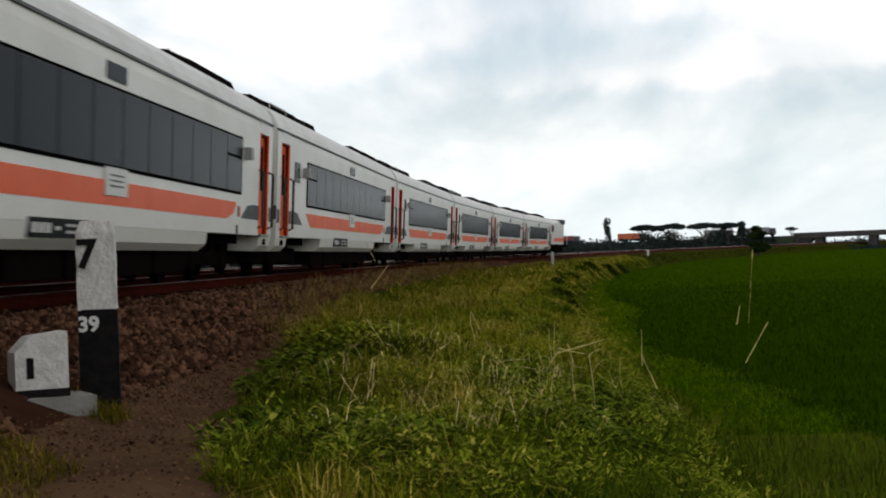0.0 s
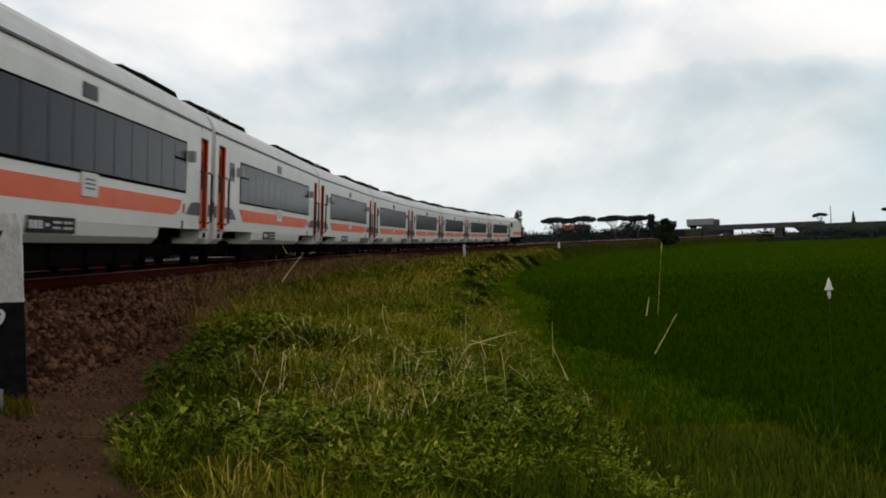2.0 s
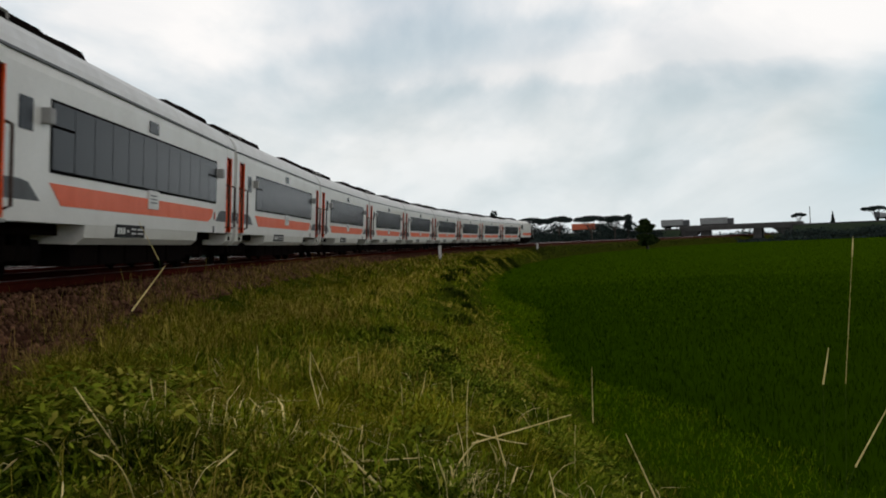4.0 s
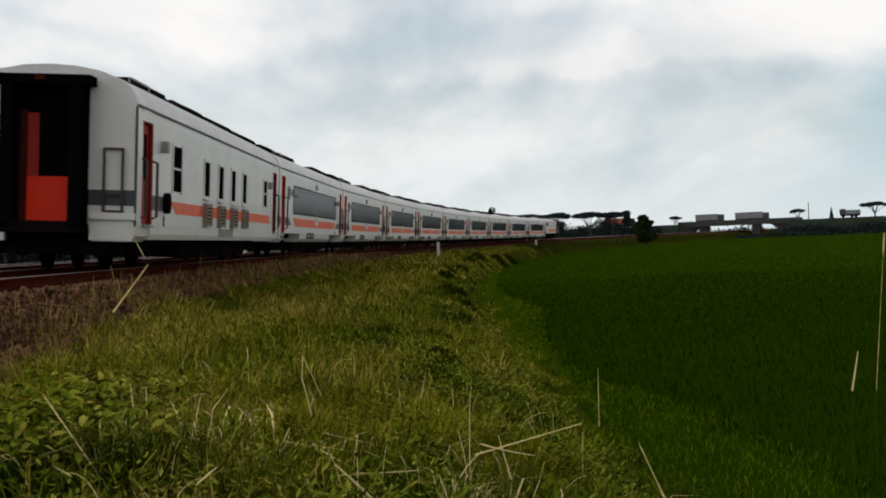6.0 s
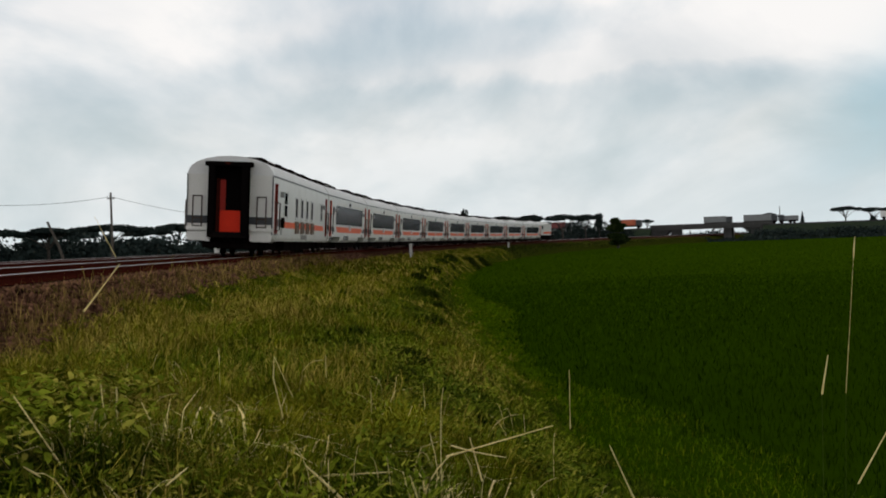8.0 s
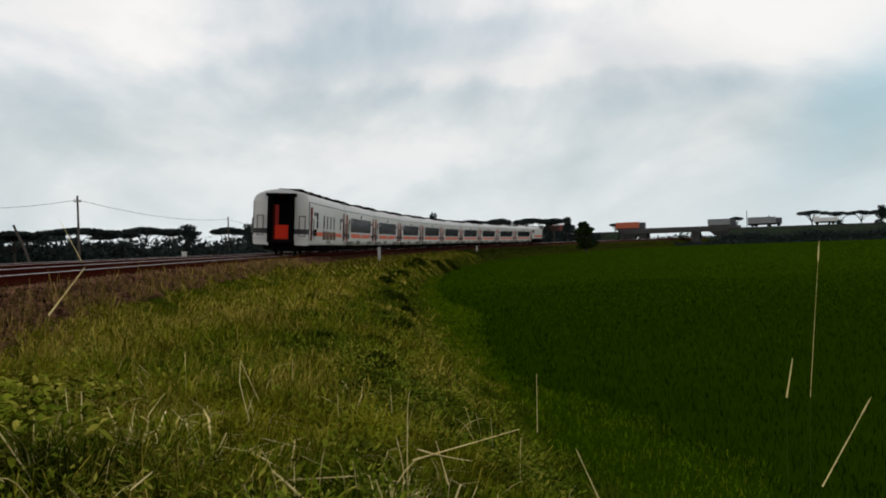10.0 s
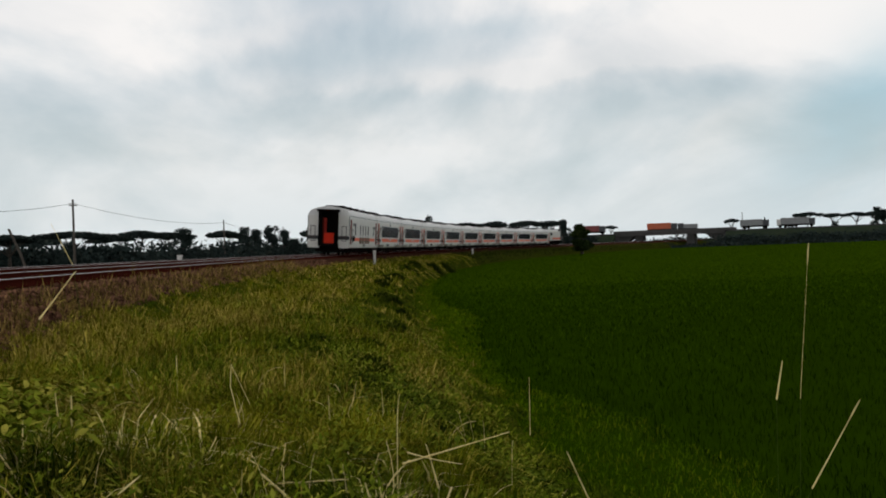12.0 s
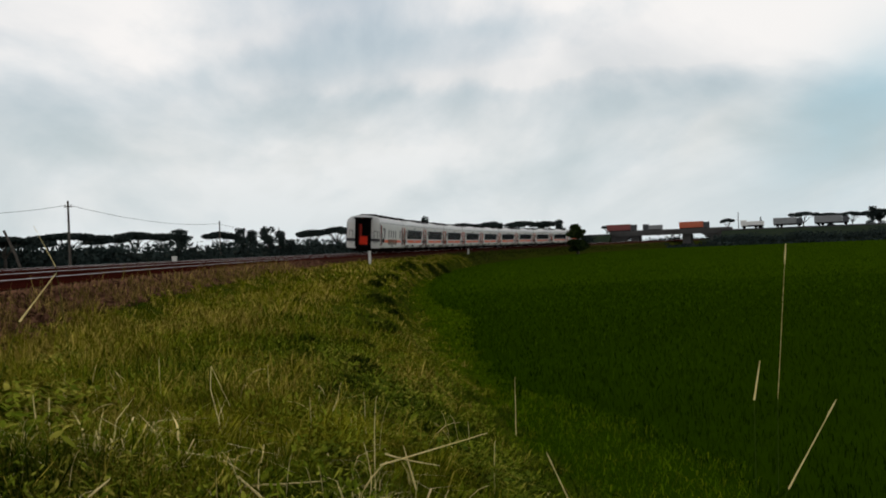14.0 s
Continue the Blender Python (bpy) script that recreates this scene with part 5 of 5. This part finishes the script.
def make_white_post(x, y, z, h, w):
    root = thing("boundary_post", "short white painted concrete post beside the track", "post", "white line-side posts")
    part("shaft", box(x - w / 2, x + w / 2, y - w / 2, y + w / 2, z - 0.1, z + h, w * 0.12), M_LIMEWASH, root)
    part("cap", box(x - w * 0.6, x + w * 0.6, y - w * 0.6, y + w * 0.6, z + h * 0.93, z + h, w * 0.1), M_LIMEWASH, root)


make_hectometre_post()
make_marker_stone()
make_white_post(2.08, 109.7, -0.60, 1.05, 0.20)
make_white_post(16.9, 200.0, -0.72, 0.95, 0.22)
make_white_post(-11.1, 100.9, -0.85, 1.45, 0.30)


# ---- overhead line on wooden poles, beyond the track ----
def make_pole(x, y, z0, z1, arm=True):
    root = thing("utility_pole", "weathered wooden utility pole with a short cross-arm", "utility pole", "poles of the overhead line")
    part("pole", tube([(x, y, z0), (x, y, z1)], 0.16, 8, 0.11), M_WOODPOLE, root)
    if arm:
        part("cross_arm", box(x - 0.42, x + 0.42, y - 0.05, y + 0.05, z1 - 0.72, z1 - 0.6), M_WOODPOLE, root)
        for k in (-0.36, 0.36):
            part("insulator", tube([(x + k, y, z1 - 0.6), (x + k, y, z1 - 0.4)], 0.05, 6), M_WHITE, root)


def make_wire(a, b, sag):
    a, b = Vector(a), Vector(b)
    pts = [a.lerp(b, k / 14) - Vector((0, 0, sag * 4 * (k / 14) * (1 - k / 14))) for k in range(15)]
    root = thing("overhead_wire", "thin dark overhead wire sagging between poles", "wire", "overhead wires")
    part("strand", tube(pts, 0.022, 5), M_UNDER, root)


POLES = [(-47.0, 148.0, 7.2), (-29.9, 167.3, 7.3), (-21.9, 272.0, 6.95), (-16.0, 385.0, 7.4)]
for _i, (_x, _y, _z) in enumerate(POLES):
    make_pole(_x, _y, -1.3, _z, _i in (0, 1))
for _p, _q in zip(POLES, POLES[1:]):
    make_wire((_p[0], _p[1], _p[2] - 0.45), (_q[0], _q[1], _q[2] - 0.45), 0.9)
_lean = thing("leaning_stake", "broken leaning pole among the far shrubs", "pole")
part("stake", tube([(-35.9, 172.0, -1.2), (-36.8, 172.0, 1.6), (-38.0, 172.0, 4.4)], 0.17, 7, 0.14), M_WOODPOLE, _lean)


# ---- trees ----
def leaf_cloud(rng, blobs, count, size):
    """Small leaf sprays spread through flattened clumps (x, y, z, rx, rz)."""
    vol = np.array([b[3] ** 2 * b[4] for b in blobs]) ** 0.75
    pick = rng.choice(len(blobs), count, p=vol / vol.sum())
    b = np.array(blobs)[pick]
    d = rng.standard_normal((count, 3))
    d /= np.linalg.norm(d, axis=1)[:, None]
    d *= rng.uniform(0.45, 1.08, (count, 1))
    p = b[:, :3] + d * np.stack([b[:, 3], b[:, 3], b[:, 4]], -1)
    u = rng.standard_normal((count, 3))
    u /= np.linalg.norm(u, axis=1)[:, None]
    v = np.cross(u, rng.standard_normal((count, 3)))
    v /= np.linalg.norm(v, axis=1)[:, None]
    s = size * rng.uniform(0.6, 1.5, (count, 1))
    co = np.stack([p - u * s, p + v * s * 0.6, p + u * s, p - v * s * 0.6], 1).reshape(-1, 3)
    k = (np.arange(count) * 4)[:, None]
    return co, np.concatenate([k + [0, 1, 2], k + [0, 2, 3]], 1).reshape(-1, 3)


def make_umbrella_tree(seed, h=8.0, w=4.6):
    """A flat-topped tree: forked trunk, spreading limbs, a thin wide crown."""
    rng = np.random.default_rng(seed)
    root = thing("umbrella_tree", "dark flat-topped umbrella tree on the skyline", "tree", "umbrella trees")
    bm = bmesh.new()
    fork = h * rng.uniform(0.35, 0.5)
    lean = rng.uniform(-0.4, 0.4)
    add_tube(bm, [(0, 0, -0.6), (lean * 0.4, 0, fork * 0.5), (lean, 0, fork)], 0.28, 7, 0.2)
    blobs = []
    for k in range(9):
        a = 2 * math.pi * k / 9 + rng.uniform(-0.3, 0.3)
        r = w * rng.uniform(0.25, 0.92)
        top = h - rng.uniform(0.4, 0.9) - 0.7 * (r / w) ** 2
        e = (lean + r * math.cos(a), r * math.sin(a), top)
        add_tube(bm, [(lean, 0, fork), (lean + 0.45 * r * math.cos(a), 0.45 * r * math.sin(a), fork + 0.6 * (top - fork)), e], 0.12, 5, 0.04)
        blobs.append((*e, w * rng.uniform(0.26, 0.42), h * rng.uniform(0.045, 0.085)))
    blobs.append((lean, 0, h - 0.45, w * 0.5, h * 0.05))
    part("trunk", bm, M_BARK, root)
    co, tri = leaf_cloud(rng, blobs, 5200, 0.20)
    part("crown", raw_mesh("crown", co, tri, M_LEAF_FAR), M_LEAF_FAR, root)
    return root


def make_round_tree(seed, h=7.0, w=2.6, name="broadleaf_tree", label="dark bushy broadleaf tree", mat=None, count=2600, narrow=1.0, low=0.28):
    rng = np.random.default_rng(seed)
    root = thing(name, label, "tree", name.replace("_", " ") + "s")
    bm = bmesh.new()
    add_tube(bm, [(0, 0, -0.6), (0.1, 0, h * 0.4), (0, 0.1, h * 0.8)], 0.2, 7, 0.06)
    blobs = []
    for k in range(13):
        a = rng.uniform(0, 2 * math.pi)
        z = h * rng.uniform(low, 0.92)
        r = w * rng.uniform(0.1, 0.75) * (1.15 - 0.75 * (z / h)) * narrow
        e = (r * math.cos(a), r * math.sin(a), z)
        add_tube(bm, [(0, 0, z * 0.6), e], 0.06, 5, 0.02)
        blobs.append((*e, w * rng.uniform(0.26, 0.44) * narrow, h * rng.uniform(0.07, 0.13)))
    part("trunk", bm, M_BARK, root)
    co, tri = leaf_cloud(rng, blobs, count, 0.16)
    part("crown", raw_mesh("crown", co, tri, mat or M_LEAF_FAR), mat or M_LEAF_FAR, root)
    return root


def make_cypress(seed, h=3.6):
    rng = np.random.default_rng(seed)
    root = thing("cypress_tree", "small dark pointed conifer on the road embankment", "tree")
    part("trunk", tube([(0, 0, -0.5), (0, 0, h * 0.7)], 0.12, 6, 0.04), M_BARK, root)
    blobs = [(0, 0, h * (0.12 + 0.085 * k), 0.75 * (1 - 0.085 * k), h * 0.08) for k in range(11)]
    co, tri = leaf_cloud(rng, blobs, 1400, 0.12)
    part("crown", raw_mesh("crown", co, tri, M_LEAF_FAR), M_LEAF_FAR, root)
    return root


def standing(x, y, z, turn, sx, sz):
    return Matrix.Translation((x, y, z)) @ Matrix.Rotation(turn, 4, "Z") @ Matrix.Diagonal((sx, sx, sz, 1))


UMBRELLAS = [make_umbrella_tree(21, 8.0, 4.6), make_umbrella_tree(22, 8.0, 5.4), make_umbrella_tree(23, 8.0, 3.8)]
ROUNDS = [make_round_tree(31), make_round_tree(32, 7.0, 3.2)]
# x, y, top, kind, width
SKYLINE = [
    (-55.0, 205, 4.6, 1, 1.0), (-47.2, 213.6, 4.5, 0, 1.0), (-51, 243, 4.4, 1, 1.1), (-46.2, 253.6, 5.5, 1, 1.25), (-41.5, 268.4, 4.8, 1, 1.0),
    (-37.2, 273, 5.6, 0, 0.95), (-33.4, 283, 5.3, 0, 1.0), (-23.6, 292, 5.4, 2, 0.95), (-6.7, 331, 5.7, 2, 1.0), (-1.0, 331, 6.1, 0, 1.0),
    (34.8, 428.6, 7.5, 2, 1.1), (42.6, 428, 7.5, 0, 1.0), (52.0, 427.5, 7.4, 1, 1.05), (58.5, 428, 7.2, 2, 0.8),
]
for _x, _y, _top, _k, _w in SKYLINE:
    _src = UMBRELLAS[_k]
    copy_thing(_src, standing(_x, _y, -1.4, _x * 1.7, _w, (_top + 1.4) / 8.0))
for _x, _y, _top, _k, _w in ((-28.2, 262, 5.5, 1, 0.85), (-18.9, 282, 5.8, 0, 0.9), (-17.0, 284, 5.2, 1, 0.7), (-14.0, 286, 5.9, 0, 0.95), (-11.8, 287, 5.0, 1, 0.6), (-9.3, 271, 3.2, 0, 0.9),
                             (24.0, 429, 9.9, 0, 0.75), (63.8, 437, 7.4, 1, 0.9), (-43, 236, 3.6, 0, 0.9), (-52, 224, 3.9, 1, 1.0)):
    copy_thing(ROUNDS[_k], standing(_x, _y, -1.4, _x * 2.3, _w, (_top + 1.4) / 7.0))
for _x, _y, _top, _k, _w in ((147.8, 471, 7.6, 0, 1.05), (156.1, 470.6, 7.0, 1, 0.95), (163.4, 470, 7.1, 0, 1.0), (172, 470, 7.4, 1, 1.0), (121.0, 463, 6.3, 2, 0.62), (88.4, 495, 5.9, 2, 0.55)):
    copy_thing(UMBRELLAS[_k], standing(_x, _y, 0.6, _x * 1.3, _w, (_top - 0.6) / 8.0))
for _x, _y, _top, _w in ((166.6, 460, 8.5, 1.1), (169.5, 461, 7.5, 1.2), (150.5, 452, 4.2, 0.8), (175, 458, 7.0, 1.2)):
    copy_thing(ROUNDS[int(_x) % 2], standing(_x, _y, 0.6, _x, _w, (_top - 0.6) / 7.0))
# the patterns themselves stand in the wood beyond the road
for _i, _o in enumerate(UMBRELLAS + ROUNDS):
    _o.matrix_basis = standing(182 + 8 * _i, 470 + 3 * _i, 0.2, _i, 1.0, 0.9)
make_cypress(41).matrix_basis = standing(128.0, 450.5, 2.4, 0, 1.0, 1.05)
make_round_tree(51, 5.1, 3.1, "field_tree", "dark pointed bushy tree at the edge of the field", M_LEAF_BUSH, 6500, 0.62, 0.06).matrix_basis = standing(48.6, 307.0, -1.5, 0.4, 1.75, 1.13)


def make_hedge(name, label, line, count, tall, depth, size):
    """Scrub along a line of plan points, with an uneven top."""
    rng = np.random.default_rng(len(name))
    pts = np.array(line, float)
    s = np.concatenate([[0], np.cumsum(np.linalg.norm(np.diff(pts[:, :2], axis=0), axis=1))])
    u = rng.uniform(0, s[-1], count)
    x, y, z0 = (np.interp(u, s, pts[:, k]) for k in range(3))
    x += rng.normal(0, depth, count)
    y += rng.normal(0, depth, count)
    top = tall * (0.58 + 0.24 * np.sin(u * 0.31) + 0.22 * np.sin(u * 0.83 + 1) + 0.16 * np.sin(u * 2.1))
    z = z0 - 0.2 + top * rng.random(count)
    p = np.stack([x, y, z], -1)
    a = rng.standard_normal((count, 3))
    a /= np.linalg.norm(a, axis=1)[:, None]
    b = np.cross(a, rng.standard_normal((count, 3)))
    b /= np.linalg.norm(b, axis=1)[:, None]
    q = size * rng.uniform(0.5, 1.5, (count, 1))
    co = np.stack([p - a * q, p + b * q * 0.7, p + a * q, p - b * q * 0.7], 1).reshape(-1, 3)
    k = (np.arange(count) * 4)[:, None]
    me = raw_mesh(name, co, np.concatenate([k + [0, 1, 2], k + [0, 2, 3]], 1).reshape(-1, 3), M_LEAF_FAR)
    thing(name, label, "scrub", kind="stuff", mesh=me)


make_hedge("scrub_belt", "dark belt of scrub and thicket beyond the railway", [(-75, 190, -0.9), (-48, 225, -0.9), (-40, 245, -1.0), (-30, 262, -1.4), (-8, 300, -1.4), (8, 345, -1.4), (30, 420, -1.4), (70, 455, -1.4)], 130000, 4.4, 2.8, 0.34)
make_hedge("embankment_scrub", "low dark scrub covering the road embankment", [(36, 452, -1.0), (58, 450, -1.0), (74, 446, -1.0)], 18000, 7.0, 1.4, 0.28)
make_hedge("embankment_foot_scrub", "low dark scrub at the foot of the road embankment", [(109, 422, -2.1), (147, 410, -2.1), (197, 394, -2.1), (297, 362, -2.1)], 12000, 1.5, 1.4, 0.35)
make_hedge("slope_scrub", "dark bushes on the slope of the road embankment", [(109, 428.5, -0.8), (147, 416.5, -0.8), (197, 400.5, -0.8), (297, 368.5, -0.8)], 30000, 2.4, 2.2, 0.26)
make_hedge("wood_beyond", "dark wood beyond the overpass", [(66, 500, -1.5), (104, 486, -1.5), (150, 480, -1.5)], 16000, 3.3, 2.5, 0.32)
make_hedge("bridge_foot_scrub", "bushes in front of the overpass piers", [(84, 432, -1.7), (112, 424, -1.8)], 1600, 1.6, 1.5, 0.3)
make_hedge("verge_weeds", "tall dark weeds on the far side of the track", [(-17.5, -30, -1.1), (-17.3, 40, -1.1), (-14, 100, -1.1), (-8, 150, -1.1), (2, 200, -1.1)], 9000, 1.1, 0.8, 0.16)


# ---- road on an embankment, and its overpass over the railway ----
ROAD_P, ROAD_D, ROAD_Z = Vector((104.0, 445.0)), Vector((0.95, -0.312)).normalized(), 2.75
ROAD_N = Vector((ROAD_D.y, -ROAD_D.x))


def road_at(s, off, z):
    p = ROAD_P + ROAD_D * s + ROAD_N * off
    return Vector((p.x, p.y, z))


def road_strip(name, mat, s0, s1, prof, parent=None):
    """A cross-section of (offset, z) drawn along the road."""
    bm = bmesh.new()
    rings = [[bm.verts.new(road_at(s, o, z)) for o, z in prof] for s in np.linspace(s0, s1, 12)]
    n = len(prof)
    for q, w in zip(rings, rings[1:]):
        for k in range(n):
            bm.faces.new((q[k], q[(k + 1) % n], w[(k + 1) % n], w[k]))
    bm.faces.new(rings[0][::-1])
    bm.faces.new(rings[-1])
    return bm


for _a, _b in ((-260, -22.5), (10.5, 330)):
    thing("road_embankment", "grassy earth embankment carrying the road", "embankment", "road embankments", "structure",
          to_mesh("road_embankment", road_strip("e", None, _a, _b, [(-17, -2.1), (-5.2, ROAD_Z - 0.35), (5.2, ROAD_Z - 0.35), (17, -2.1)]), M_SCRUB))
bridge = thing("overpass_bridge", "grey concrete road overpass on two piers across the railway", "bridge")
part("deck", road_strip("d", None, -23.0, 12.5, [(-5.0, ROAD_Z - 0.85), (-5.0, ROAD_Z), (5.0, ROAD_Z), (5.0, ROAD_Z - 0.85)]), M_BRIDGE, bridge)
for _o in (-5.0, 5.0):
    part("parapet", road_strip("p", None, -23, 13, [(_o - 0.15, ROAD_Z), (_o - 0.15, ROAD_Z + 0.75), (_o + 0.15, ROAD_Z + 0.75), (_o + 0.15, ROAD_Z)]), M_BRIDGE, bridge)
for _s in (-15.5, 0.0):
    part("pier", road_strip("p", None, _s - 1.2, _s + 1.2, [(-4.0, -2.4), (-4.0, ROAD_Z - 0.85), (4.0, ROAD_Z - 0.85), (4.0, -2.4)]), M_BRIDGE, bridge)
for _s0, _s1 in ((-28, -21.5), (9.5, 15)):
    part("abutment", road_strip("p", None, _s0, _s1, [(-5.0, -2.4), (-5.0, ROAD_Z - 0.05), (5.0, ROAD_Z - 0.05), (5.0, -2.4)]), M_BRIDGE, bridge)
for _s0, _s1 in ((-21.5, -16.6), (9.5, 4.2)):
    _bm = bmesh.new()
    _q = [[_bm.verts.new(road_at(_s, _o, _z)) for _s, _z in ((_s0, -1.6), (_s0, ROAD_Z - 0.85), (_s1, ROAD_Z - 0.85))] for _o in (-4.2, 4.2)]
    _bm.faces.new(_q[0])
    _bm.faces.new(_q[1][::-1])
    for _k in range(3):
        _bm.faces.new((_q[0][_k], _q[0][(_k + 1) % 3], _q[1][(_k + 1) % 3], _q[1][_k]))
    part("haunch", _bm, M_BRIDGE, bridge)
thing("road", "grey asphalt road on the embankment", "road", kind="structure",
      mesh=to_mesh("road", road_strip("r", None, -255, 325, [(-4.6, ROAD_Z - 0.4), (-4.6, ROAD_Z + 0.02), (4.6, ROAD_Z + 0.02), (4.6, ROAD_Z - 0.4)]), M_ASPHALT))


make_pole(120.4, 448.0, -1.0, 7.9, False)


def make_truck(label, paint, length, tall, cab_paint):
    """Box lorry, its nose towards +x."""
    root = thing("truck", label, "truck", "traffic on the overpass")
    part("cargo_box", box(-length / 2, length / 2 - 1.9, -1.2, 1.2, 0.95, tall, 0.06), paint, root)
    cab = part("cab", loft([(-1.1, 0.7), (-1.1, 2.3), (-0.95, 2.55), (0.95, 2.55), (1.1, 2.3), (1.1, 0.7)], [0, 1.7]), cab_paint, root)
    cab.matrix_basis = Matrix.Translation((length / 2 - 1.85, 0, 0)) @ Matrix.Rotation(-math.pi / 2, 4, "Z")
    part("windscreen", box(-0.9, 0.9, 1.69, 1.73, 1.6, 2.25), M_GLASS, cab)
    part("chassis", box(-length / 2 + 0.1, length / 2 - 0.3, -0.9, 0.9, 0.5, 0.95), M_UNDER, root)
    for wx in (-length / 2 + 1.3, -length / 2 + 2.4, length / 2 - 1.1):
        for s in (-1, 1):
            part("wheel", tube([(wx, s * 0.8, 0.48), (wx, s * 1.12, 0.48)], 0.48, 14), M_SEAL, root)
    return root


# metres from the near pier at 10 s, paint, length, height
TRUCKS = [
    (make_truck("grey box truck crossing the overpass", M_TARP, 8.5, 2.75, M_GREYBAND), 8.0),
    (make_truck("long grey box truck crossing the overpass", M_TARP, 10.0, 2.85, M_GREYBAND), 20.5),
    (make_truck("orange box lorry with dark cab crossing the overpass", M_DULLORANGE, 9.0, 2.75, M_GREYBAND), -19.3),
    (make_truck("dark red box truck crossing the overpass", M_REDBOX, 9.0, 2.75, M_GREYBAND), -41.0),
]
# the same for those that come the other way
ONCOMING = [
    (make_truck("dark low lorry coming the other way over the overpass", M_TARP, 6.0, 2.2, M_GREYBAND), 8.0),
    (make_truck("low white lorry coming the other way over the overpass", M_WHITE, 7.0, 2.1, M_WHITE), 37.8),
]
TRUCK_SPEED = 5.4


def truck_pose(s, back=False):
    return Matrix.Translation(road_at(s, -2.2 if back else 2.2, ROAD_Z + 0.02)) @ Matrix.Rotation(math.atan2(ROAD_D.y, ROAD_D.x) + (math.pi if back else 0.0), 4, "Z")


def motions():
    times = [0.5 * k for k in range(29)]
    for i, ob in enumerate(TRAIN):
        walk(ob, [(t, vehicle_pose(tail(t) + END + COACH * i, 7.0)) for t in times])
    walk(loco, [(t, vehicle_pose(tail(t) + COACH * COACHES + 7.9, 4.9)) for t in times])

    for ob, s in TRUCKS:
        walk(ob, [(t, truck_pose(s + TRUCK_SPEED * (t - 10.0))) for t in (0.0, 7.0, 14.0)])
    for ob, s in ONCOMING:
        walk(ob, [(t, truck_pose(s - 4.7 * (t - 10.0), True)) for t in (0.0, 7.0, 14.0)])


motions()
